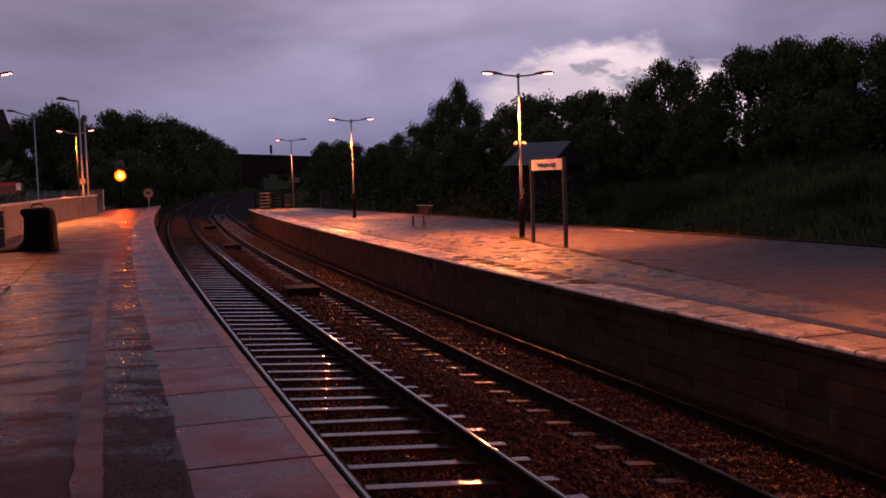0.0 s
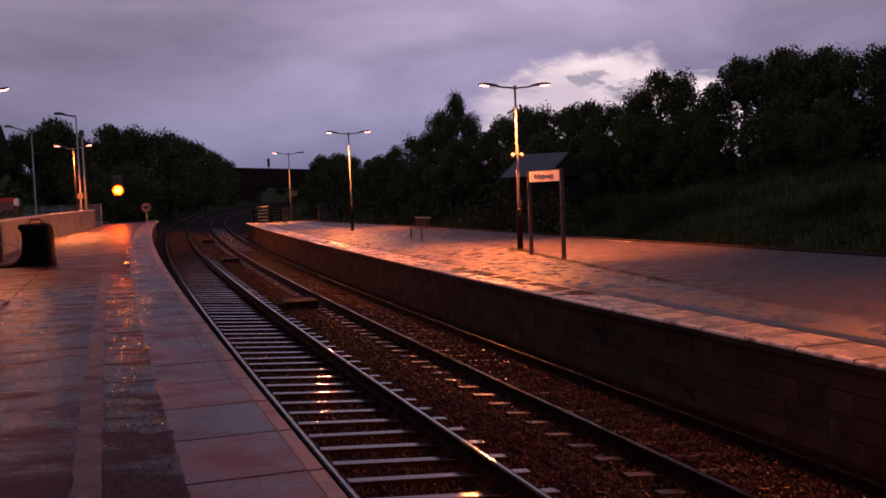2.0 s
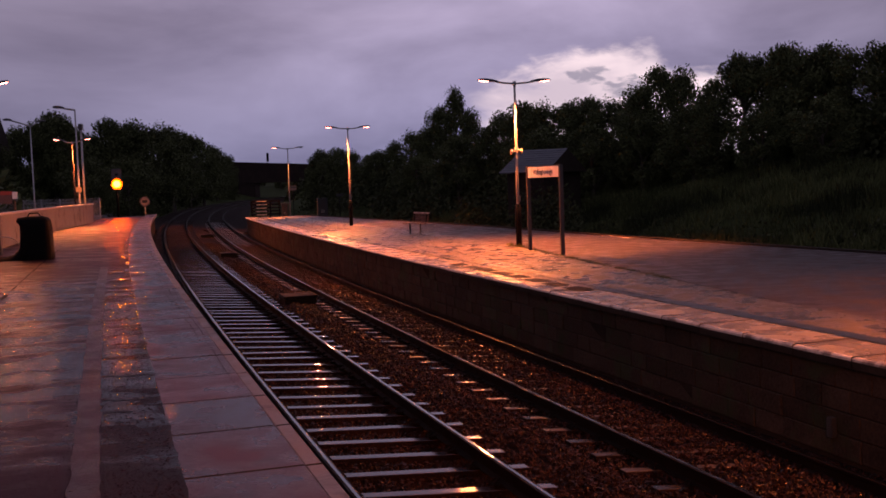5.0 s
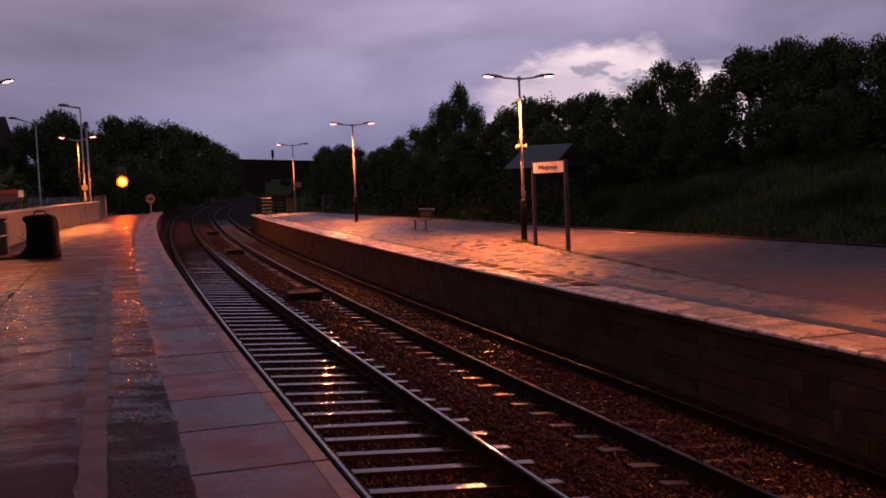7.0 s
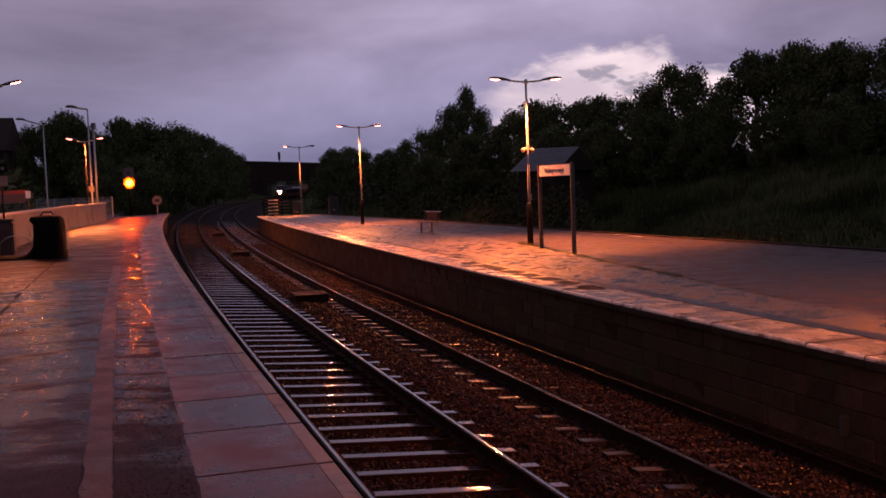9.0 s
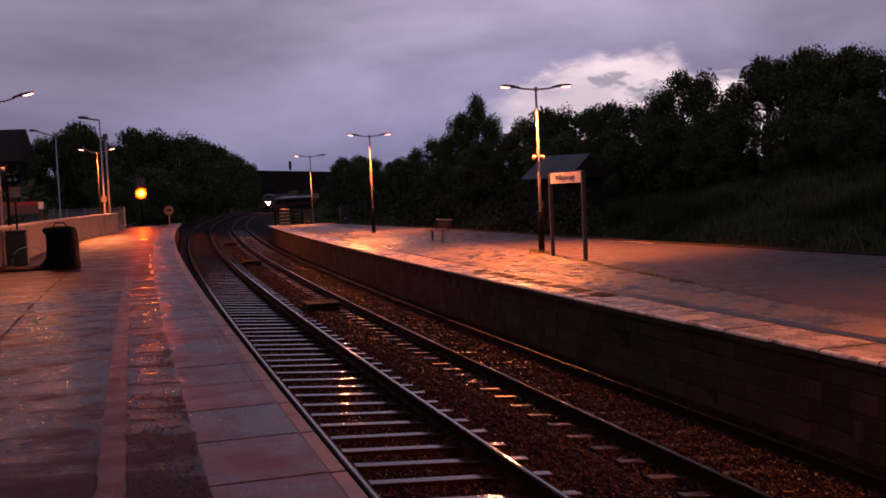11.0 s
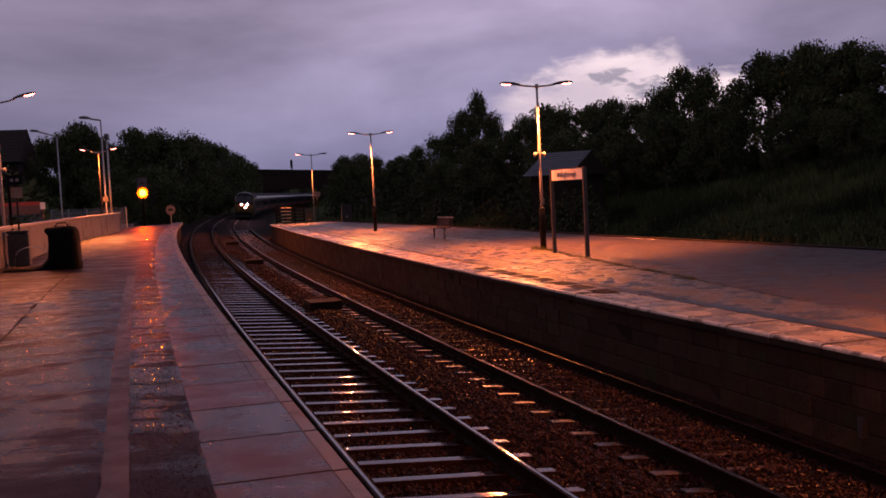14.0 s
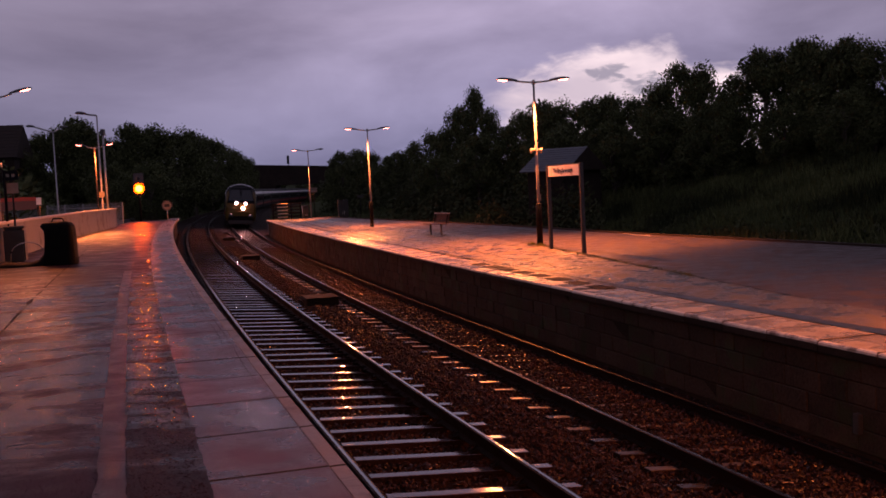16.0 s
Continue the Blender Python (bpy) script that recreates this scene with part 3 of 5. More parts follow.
def build_far_platform():
    rows, faces = [], []
    def rear(s):
        return float(np.interp(s, (-40, 21.3, 33.8, 44.8, 56.6, 70, 77.4), (16.5, 15.45, 14.4, 13.9, 12.7, 11.0, 9.7)))
    ss = list(np.arange(-50, FAR_END + 0.1, 0.75))
    def seam(s):
        return float(np.interp(s, (-50, 8, 14, 19.5, 22.3, 29.6, 40, 60, 77.4), (7.6, 7.7, 8.0, 8.7, 9.0, 9.9, 10.5, 9.7, 8.7)))
    for s in ss:
        a, b, w = FAR_EDGE + 0.86, rear(s), seam(s)
        rows += [on(s, a, Z_FAR), on(s, w, Z_FAR + 0.01), on(s, (w + b) / 2, Z_FAR + 0.015), on(s, b, Z_FAR), on(s, b, -1.0), on(s, a, -1.0)]
    n = 6
    m = len(rows) // n
    for i in range(m - 1):
        for k in range(n):
            faces.append((i * n + k, (i + 1) * n + k, (i + 1) * n + (k + 1) % n, i * n + (k + 1) % n))
    faces += [tuple(range(n)), tuple(range((m - 1) * n, m * n))[::-1]]
    pl = structure(raw("platform_far", rows, faces, paving), "worn tarmac platform with pale edge slabs, damp under lamps", "platform")
    pl.data.materials.append(asphalt_far)
    for i, f in enumerate(pl.data.polygons):
        if i % n in (1, 2) and i < (m - 1) * n:
            f.material_index = 1
    sweep("dark_band", [(FAR_EDGE + 0.87, Z_FAR + 0.008), (FAR_EDGE + 1.13, Z_FAR + 0.009)], -30, 21, 0.75, channel_m, pl, "dark tarmac band behind the edge slabs", closed=False)
    # open joints and cracks in the surface
    def joint(name, path, wide, label):
        verts, fc = [], []
        for i, (s, o) in enumerate(path):
            w = wide * (0.6 + 0.8 * abs(noise.noise((s * 2.3, o, 0.0))))
            verts += [on(s, o - w, Z_FAR + 0.016), on(s, o + w, Z_FAR + 0.016)]
            if i:
                fc.append((2 * i - 2, 2 * i - 1, 2 * i + 1, 2 * i))
        raw(name, verts, fc, dark_strip, pl, label)
    joint("surface_joint", [(s, seam(s) + 0.05 * noise.noise((s * 0.9, 0.0, 0.0))) for s in np.arange(14, 32, 0.4)], 0.026, "dark open joint between old and new tarmac")
    joint("surface_crack", [(s, FAR_EDGE + 1.0 + 0.12 * noise.noise((s * 0.8, 3.0, 0.0))) for s in np.arange(15.5, 27, 0.3)], 0.02, "dark crack behind the edge slabs")
    joint("surface_crack", [(s, FAR_EDGE + 1.75 + 0.02 * (s - 22) + 0.16 * noise.noise((s * 0.7, 7.0, 0.0))) for s in np.arange(20, 40, 0.3)], 0.018, "dark wandering crack in the tarmac")
    joint("surface_joint", [(s, FAR_EDGE + 0.93 + 0.03 * noise.noise((s * 0.9, 2.0, 0.0))) for s in np.arange(26, 77, 0.5)], 0.04, "dark joint behind the edge slabs")
    joint("surface_crack", [(s, FAR_EDGE + 1.5 + 0.1 * noise.noise((s * 0.25, 5.0, 0.0))) for s in np.arange(38, 77, 0.5)], 0.035, "dark wet seam along the platform")
    joint("surface_crack", [(s, FAR_EDGE + 2.3 + 0.14 * noise.noise((s * 0.2, 8.0, 0.0))) for s in np.arange(48, 74, 0.5)], 0.03, "dark wet seam along the platform")
    # rear kerb
    verts, fc = [], []
    for s in ss:
        b = rear(s)
        verts += [on(s, b - 0.02, Z_FAR + 0.0), on(s, b - 0.02, Z_FAR + 0.05), on(s, b + 0.16, Z_FAR + 0.05), on(s, b + 0.16, -1.0)]
    for i in range(len(ss) - 1):
        for k in range(3):
            fc.append((i * 4 + k, i * 4 + 4 + k, i * 4 + 5 + k, i * 4 + 1 + k))
    raw("rear_kerb", verts, fc, shade_stain_m, pl, "low kerb along the back of the platform")
    return pl


def puddle(s, o, z, along, across, seed, mat=water_m, name="puddle", label="shallow rain puddle lying on the platform"):
    rng = random.Random(seed)
    bm = bmesh.new()
    vs = []
    for a in np.linspace(0, 2 * math.pi, 29)[:-1]:
        r = 0.75 + 0.35 * noise.noise((math.cos(a) * 1.3 + seed, math.sin(a) * 1.3, 0.0)) + rng.uniform(-0.06, 0.06)
        vs.append(bm.verts.new(on(s + along * r * math.sin(a), o + across * r * math.cos(a), z)))
    bm.faces.new(vs)
    structure(part(name, bm, mat), label, name.split("_")[-1])


near_platform = build_near_platform()
far_platform = build_far_platform()


def build_back_wall():
    ss = list(np.arange(-50, 66.1, 1.5)) + [66.6]
    def strip(name, p0, p1, z0, z1, mat, label, parent=None):
        verts, fc = [], []
        for s in ss:
            o = wall_off(s)
            verts += [on(s, o + p0, z0), on(s, o + p0, z1), on(s, o + p1, z1), on(s, o + p1, z0)]
        for i in range(len(ss) - 1):
            for k in range(4):
                fc.append((i * 4 + k, i * 4 + 4 + k, i * 4 + 4 + (k + 1) % 4, i * 4 + (k + 1) % 4))
        fc += [(0, 1, 2, 3), tuple(len(verts) - 4 + k for k in (3, 2, 1, 0))]
        return raw(name, verts, fc, mat, parent, label)
    w = structure(strip("wall_platform_back", 0.0, -0.22, Z_NEAR - 0.3, Z_NEAR + 1.08, white_wall, ""), "low dirty white painted wall along the platform", "wall")
    strip("wall_cap", 0.04, -0.26, Z_NEAR + 1.083, Z_NEAR + 1.15, cap_m, "pale cap on the wall", w)


build_back_wall()
def chippings():
    """Stone chippings that stand a little proud of the worn wet asphalt."""
    rng = np.random.default_rng(17)
    n = 110000
    s = 2.0 + 27.0 * rng.random(n) ** 1.8
    o = rng.uniform(-6.0, NEAR_EDGE - 0.82, n)
    keep = ((o < -2.13) | (o > -1.94)) | (rng.random(n) < 0.3)
    s, o = s[keep], o[keep]
    n = len(s)
    h, x, y = np.interp(s, _s, _h), np.interp(s, _s, _x), np.interp(s, _s, _y)
    outer = np.minimum(np.interp(s, (-60, 20, 31), (-6.1, -5.9, -5.65)) - 0.3, -4.2)
    fall = np.interp(s, (-60, 9, 21), (0.05, 0.05, 0.0))
    mid = (outer - 2.3) / 2
    z_mid, z_out = 0.02 * (1 - fall / 0.05) - fall * (-2.3 - outer) / 2, -fall * (-2.3 - outer)
    z = np.where(o > -2.3, 0.004, np.where(o > mid, 0.004 + (z_mid - 0.004) * (-2.3 - o) / (-2.3 - mid), z_mid + (z_out - z_mid) * (mid - o) / (mid - outer)))
    z = np.where((o > -2.13) & (s < 20.5), 0.011, z) + Z_NEAR
    place = np.stack((x + o * np.cos(h), y - o * np.sin(h), z), 1)
    size, a = rng.uniform(0.005, 0.012, n), rng.uniform(0, 6.283, n)
    V = np.zeros((n, 5, 3))
    for k in range(4):
        r = size * rng.uniform(0.6, 1.2, n)
        V[:, k] = place + np.stack((r * np.cos(a + k * 1.571), r * np.sin(a + k * 1.571), np.full(n, -0.002)), 1)
    V[:, 4] = place + np.stack((size * rng.uniform(-0.5, 0.5, n), size * rng.uniform(-0.5, 0.5, n), size * rng.uniform(0.07, 0.32, n)), 1)
    tri = np.array([(0, 1, 4), (1, 2, 4), (2, 3, 4), (3, 0, 4)])
    me = bpy.data.meshes.new("chippings")
    me.from_pydata(V.reshape(-1, 3).tolist(), [], (tri[None] + (np.arange(n) * 5)[:, None, None]).reshape(-1, 3).tolist())
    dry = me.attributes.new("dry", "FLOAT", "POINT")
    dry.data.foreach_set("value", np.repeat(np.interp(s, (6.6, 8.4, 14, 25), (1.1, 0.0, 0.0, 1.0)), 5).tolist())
    tagged(link_mesh("chippings", me, grit_m), "wet stone chippings in the platform asphalt", "asphalt", kind="stuff")


chippings()
puddle(48.3, -2.0, Z_NEAR + 0.022, 0.5, 0.16, 1)
puddle(21.0, -1.72, Z_NEAR + 0.018, 0.25, 0.22, 2)
for s, off, along, across, seed in ((23.4, -0.87, 0.5, 0.06, 11), (25.6, -0.85, 0.9, 0.05, 12), (28.3, -0.88, 1.1, 0.07, 13), (31.0, -0.85, 0.8, 0.05, 14), (34.2, -0.87, 1.3, 0.06, 15), (38.0, -0.86, 1.2, 0.05, 16)):
    puddle(s, NEAR_EDGE + off, Z_NEAR + 0.018, along, across, seed, label="narrow run of rain water behind the edge slabs")
# puddle shape in a pale colour that stands in for reflected sky
puddle(31.8, 14.2, Z_FAR + 0.02, 1.4, 0.16, 3, worn_lit_m, "concrete_patch", "pale strip painted in for a puddle's bright reflection")


# ================= the tracks =================
def rail_profile(o, z, tilt):
    pts = [(-0.036, -0.006), (-0.013, 0.0), (0.016, 0.0), (0.036, -0.006), (0.036, -0.036), (0.010, -0.05), (0.010, -0.135), (0.07, -0.15), (0.07, -0.16), (-0.07, -0.16), (-0.07, -0.15), (-0.010, -0.135), (-0.010, -0.05), (-0.036, -0.036)]
    return [(o + a, z + b - a * tilt) for a, b in pts]


def build_track(name, o0, z0, o1, z1, sleeper_mat, sink, label, cross_fall=1.0):
    tr = tagged(empty(name), label, "railway track")
    tilt = (z0 - z1) / GAUGE
    for o, z in ((o0, z0), (o1, z1)):
        r = sweep("rail", rail_profile(o, z, tilt), -60, 120, 1.0, rail_side, tr, "rusty steel rail with a polished head")
        r.data.materials.append(rail_top)
        n = 14
        for i, f in enumerate(r.data.polygons):
            if i % n == 1 and len(f.vertices) == 4:
                f.material_index = 1
        r2 = sweep("rail", rail_profile(o, z, tilt), 120, 880, 6.0, rail_side, tr)
        r2.data.materials.append(rail_top)
        for i, f in enumerate(r2.data.polygons):
            if i % n == 1 and len(f.vertices) == 4:
                f.material_index = 1
    bm = bmesh.new()
    vs = box(bm, -1.25, 1.25, -0.13, 0.13, -0.2, 0.0)
    for v in bm.verts:
        if v.co.z > -0.01:
            v.co.y *= 0.54
            v.co.x *= 0.985
    es = [e for e in bm.edges if all(v.co.z > -0.01 for v in e.verts)]
    bmesh.ops.bevel(bm, geom=es, offset=0.006, segments=1, affect="EDGES")
    me = bpy.data.meshes.new("sleeper")
    bm.to_mesh(me); bm.free()
    me.materials.append(sleeper_mat)
    me.materials.append(ballast_m)
    for f in me.polygons:
        if f.normal.z < 0.4:
            f.material_index = 1
    ang = math.degrees(math.atan(tilt * cross_fall))
    rng = random.Random(4)
    for i in range(-30, 160):
        s = SLEEPER_0 + i * 0.653
        p = on(s, (o0 + o1) / 2, (z0 + z1) / 2 - 0.166 - sink)
        ob = new("sleeper", me)
        ob.parent = tr
        ob.matrix_basis = pose(p.x, p.y, p.z + rng.uniform(-0.008, 0.008), rng.uniform(-0.35, 0.35), ang + rng.uniform(-0.4, 0.4), -math.degrees(heading(s)) + rng.uniform(-0.7, 0.7))
    # a clip on both sides of each rail at every sleeper
    bm = bmesh.new()
    box(bm, 0.05, 0.15, -0.065, 0.065, 0.0, 0.022)
    tube(bm, [(0.145, -0.05, 0.02), (0.10, -0.045, 0.055), (0.062, -0.01, 0.048), (0.10, 0.03, 0.058), (0.145, 0.05, 0.02)], 0.011, 5)
    bmesh.ops.recalc_face_normals(bm, faces=bm.faces[:])
    clip = bpy.data.meshes.new("rail_clip")
    bm.to_mesh(clip); bm.free()
    clip.materials.append(rail_side)
    verts, fc = [], []
    for i in range(-30, 160):
        s = SLEEPER_0 + i * 0.653
        for o, z in ((o0, z0), (o1, z1)):
            for d in (0, 180):
                m = set_at(s, o, z - 0.163, d)
                if 3 <= i < 78:
                    ob = new("rail_clip", clip)
                    ob.parent, ob.matrix_basis = tr, m
                else:
                    k = len(verts)
                    verts += [m @ v.co for v in clip.vertices]
                    fc += [tuple(k + q for q in f.vertices) for f in clip.polygons]
    tagged(raw("rail_clip_rest", verts, fc, rail_side, tr, "rusty rail clips further along the track"), kind="stuff")
    return tr


build_track("near_railway_track", OFF_L1, Z_L1, OFF_R1, Z_R1, concrete_sleeper, 0.0, "curved railway track on wet concrete sleepers in ballast", cross_fall=1.75)
build_track("far_railway_track", OFF_L2, Z_L2, OFF_R2, Z_R2, timber_sleeper, 0.004, "curved railway track on old timber sleepers sunk in ballast")


def build_ballast_stones():
    rng = np.random.default_rng(5)
    base = np.array([(1, 0, 0), (-1, 0, 0), (0, 1, 0), (0, -1, 0), (0, 0, 1), (0, 0, -1)], float)
    tri = np.array([(0, 2, 4), (2, 1, 4), (1, 3, 4), (3, 0, 4), (2, 0, 5), (1, 2, 5), (3, 1, 5), (0, 3, 5)])
    n = 105000
    s = np.where(rng.random(n) < 0.1, rng.uniform(-14, 2.5, n), 2.5 + 56 * rng.random(n) ** 2.0)
    o = rng.uniform(-0.5, 5.5, n)
    z = np.interp(o, (-0.66, -0.45, -0.2, 1.7, 2.3, 2.62, 2.95, 5.2, 5.66), (-0.13, -0.125, -0.135, -0.285, -0.26, -0.29, -0.45, -0.575, -0.6))
    far = (o > OFF_L2 - 0.2) & (o < OFF_R2 + 0.55)
    h, x, y = np.interp(s, _s, _h), np.interp(s, _s, _x), np.interp(s, _s, _y)
    place = np.stack((x + o * np.cos(h), y - o * np.sin(h), z + np.where(far, 0.028, 0.012) + 0.02 * rng.random(n)), 1)
    turn, _ = np.linalg.qr(rng.normal(size=(n, 3, 3)))
    rock = base[None] * rng.uniform(0.6, 1.15, (n, 6, 1)) * rng.uniform(0.6, 1.2, (n, 1, 3))
    verts = (rock @ turn * rng.uniform(0.018, 0.042, (n, 1, 1)) + place[:, None]).reshape(-1, 3)
    faces = (tri[None] + (np.arange(n) * 6)[:, None, None]).reshape(-1, 3)
    me = bpy.data.meshes.new("ballast_stones")
    me.from_pydata(verts.tolist(), [], faces.tolist())
    tagged(link_mesh("ballast_stones", me, stone_chip), "loose brown track ballast stones, wet", "ballast", kind="stuff")


build_ballast_stones()


def track_box(s, o, w, d, h):
    t = tagged(empty("cable_box", set_at(s, o, -0.24)), "dark low timber cable box between the tracks", "cable box", "cable boxes")
    bm = bmesh.new(); box(bm, -w / 2, w / 2, -d / 2, d / 2, -0.05, h, 0.015); part("case", bm, tarred_m, t)
    bm = bmesh.new(); box(bm, -w / 2 - 0.04, w / 2 + 0.04, -d / 2 - 0.04, d / 2 + 0.04, h + 0.002, h + 0.06, 0.028); part("lid", bm, tarred_m, t)


track_box(26.2, 2.52, 0.8, 0.95, 0.11)
track_box(45.7, 2.5, 0.75, 0.9, 0.1)
track_box(66.4, 2.55, 0.75, 0.9, 0.1)


# ================= lamps =================
def lantern_at(parent, x0, x1, z0, z1, lit, watts=LAMP_WATTS, cone=166.0, rise=0.0, bulk=1.0, tilt=0.0):
    """An arm and its lantern in the post's space; the arm runs along x."""
    d = 1 if x1 > x0 else -1
    bm = bmesh.new()
    tube(bm, [(x0, 0, z0), ((x0 * 2 + x1) / 3, 0, z0 + (z1 + rise * 0.5 - z0) * 0.5), (x1 - d * 0.55, 0, z1 + rise * 0.5)], 0.028 * bulk, 8)
    part("arm", bm, post_grey, parent, smooth=True)
    rings = []
    for f, w, h, dz in ((0, 0.05, 0.05, 0.0), (0.12, 0.085, 0.075, 0.01), (0.35, 0.12, 0.1, 0.03), (0.7, 0.135, 0.1, 0.05), (0.92, 0.10, 0.07, 0.055), (1.0, 0.04, 0.03, 0.05)):
        x = x1 - d * 0.62 + d * 0.66 * f
        rings.append([(x, w * bulk * math.cos(a), z1 + dz + rise * (0.5 + 0.5 * f) + h * bulk * 0.62 * max(math.sin(a), -0.35)) for a in np.linspace(0, 2 * math.pi, 13)[:-1]])
    bm = bmesh.new(); loft(bm, rings)
    body = part("lantern", bm, lantern_m, parent, smooth=True)
    rings = []
    for f, w, h in ((0.44, 0.03, 0.01), (0.5, 0.085, 0.04), (0.7, 0.105, 0.06), (0.9, 0.08, 0.05), (0.97, 0.03, 0.012)):
        x = x1 - d * 0.62 + d * 0.66 * f
        rings.append([(x, w * math.cos(a), z1 + 0.012 + rise * (0.5 + 0.5 * f) + 0.05 * f - h * max(math.sin(a), 0.0)) for a in np.linspace(0, math.pi, 9)] + [(x, 0.0, z1 + 0.02 + rise * (0.5 + 0.5 * f) + 0.05 * f)])
    bm = bmesh.new(); loft(bm, rings)
    part("bowl", bm, lamp_glow if lit else dark_glass, parent, "glowing sodium lamp bowl" if lit else "unlit lamp bowl", smooth=True)
    if lit:
        la = bpy.data.lights.new("sodium_light", "SPOT")
        la.energy, la.color, la.spot_size, la.spot_blend, la.shadow_soft_size = watts, SODIUM, radians(cone), 0.4, 0.1
        ob = new("sodium_light", la)
        ob.parent = parent
        ob.matrix_basis = pose(x1 - d * 0.2, 0, z1 - 0.09 + rise * 0.8, 0, tilt, 0)


def platform_lamp(s, o, z, height, lit=(True, True), sleeve=True, speaker=False, turn=0.0, label="grey lamp post with two lit sodium lanterns on short arms", reach=1.15, watts=LAMP_WATTS, cone=166.0, rear_cone=0.0, rise=0.0, tilt=0.0, finish=lamp_post_m):
    t = tagged(empty("platform_lamp", set_at(s, o, z, turn)), label, "lamp post", "platform lamps")
    bm = bmesh.new(); tube(bm, [(0, 0, 0), (0, 0, height * 0.45), (0, 0, height)], [0.05, 0.044, 0.034], 12); part("post", bm, finish, t, smooth=True)
    if sleeve:
        bm = bmesh.new(); tube(bm, [(0, 0, 0), (0, 0, 1.25), (0, 0, 1.3)], [0.1, 0.092, 0.065], 12); part("base_sleeve", bm, post_dark, t, "dark painted base sleeve", smooth=True)
        bm = bmesh.new(); box(bm, -0.055, 0.055, -0.1, -0.075, 1.38, 1.58, 0.004); part("notice_plate", bm, buff_m, t, "small pale notice plate")
    bm = bmesh.new(); tube(bm, [(0, 0, height - 0.05), (0, 0, height + 0.08)], [0.06, 0.05], 12); part("cap", bm, post_grey, t, smooth=True)
    lantern_at(t, 0, reach, height, height + 0.06, lit[1], watts, rear_cone or cone, rise)
    lantern_at(t, 0, -reach, height, height + 0.06, lit[0], watts, cone, rise, 1.0, tilt)
    if speaker:
        for d in (-1, 1):
            bm = bmesh.new()
            loft(bm, [[(d * (0.05 + x), r * math.cos(a), height * 0.592 + r * math.sin(a) - x * 0.35) for a in np.linspace(0, 2 * math.pi, 13)[:-1]] for x, r in ((0, 0.04), (0.05, 0.055), (0.1, 0.085), (0.12, 0.09))])
            part("loudspeaker", bm, cream_m, t, "cream horn loudspeaker", smooth=True)
    return t


platform_lamp(30.2, 10.08, Z_FAR, 5.0, speaker=True, watts=7300.0, rear_cone=112.0, cone=150.0, tilt=16.0)
platform_lamp(53.1, 9.34, Z_FAR, 5.0, watts=6400.0, rear_cone=66.0, cone=169.0, tilt=21.0)
platform_lamp(77.9, 9.06, Z_FAR - 0.2, 5.2, lit=(True, False), sleeve=False, label="grey lamp post with one of two lanterns lit", watts=7500.0, cone=128.0, tilt=21.0)
platform_lamp(7.6, 10.5, Z_FAR, 5.0, speaker=True, watts=4700.0, rear_cone=106.0, cone=158.0, tilt=14.0)
platform_lamp(-15.0, 10.7, Z_FAR, 5.0, rear_cone=138.0)
# unseen post behind the camera, added to light the near platform
platform_lamp(-7.0, -5.6, Z_NEAR, 5.0, sleeve=False, watts=5000.0)
platform_lamp(34.7, -5.93, Z_NEAR, 4.9, sleeve=False, speaker=True, watts=760.0, cone=166.5, rise=0.2)
platform_lamp(62.7, -4.83, Z_NEAR, 4.65, sleeve=False, reach=1.0, watts=3000.0, cone=167.0, rise=0.14, finish=dim_post_m)


def tall_mast(x, y, z, height, arm, label, single=True, drop=0.0):
    t = tagged(empty("lighting_mast", pose(x, y, z, 0, 0, 12)), label, "lamp post", "unlit car park lamps")
    bm = bmesh.new(); tube(bm, [(0, 0, 0), (0, 0, height * 0.2), (0, 0, height)], [0.075, 0.062, 0.042], 12); part("post", bm, post_grey, t, smooth=True)
    lantern_at(t, 0, -arm, height, height + 0.12 + drop, False, bulk=2.1)
    if single:
        bm = bmesh.new(); box(bm, -0.17, 0.17, -0.13, -0.10, 2.2, 2.55, 0.01); part("notice_plate", bm, buff_m, t, "buff notice plate")
    if not single:
        lantern_at(t, 0, arm * 0.58, height, height + 0.12 + drop * 0.6, False, bulk=1.6)
    return t


tall_mast(-21.15, 65.0, 0.6, 7.35, 1.25, "tall grey mast with one unlit lantern")
tall_mast(-29.5, 80.0, 0.6, 7.45, 1.9, "tall grey mast with two unlit lanterns", single=False, drop=0.35)


def cctv_mast():
    t = tagged(empty("camera_mast", pose(-21.16, 66.0, 0.6)), "grey steel mast with a small box at its top", "mast")
    bm = bmesh.new(); tube(bm, [(0, 0, 0), (0, 0, 6.15)], [0.075, 0.06], 12); part("post", bm, post_grey, t, smooth=True)
    bm = bmesh.new(); box(bm, -0.12, 0.12, -0.18, 0.18, 6.15, 6.55, 0.03); part("head_box", bm, lantern_m, t)


cctv_mast()


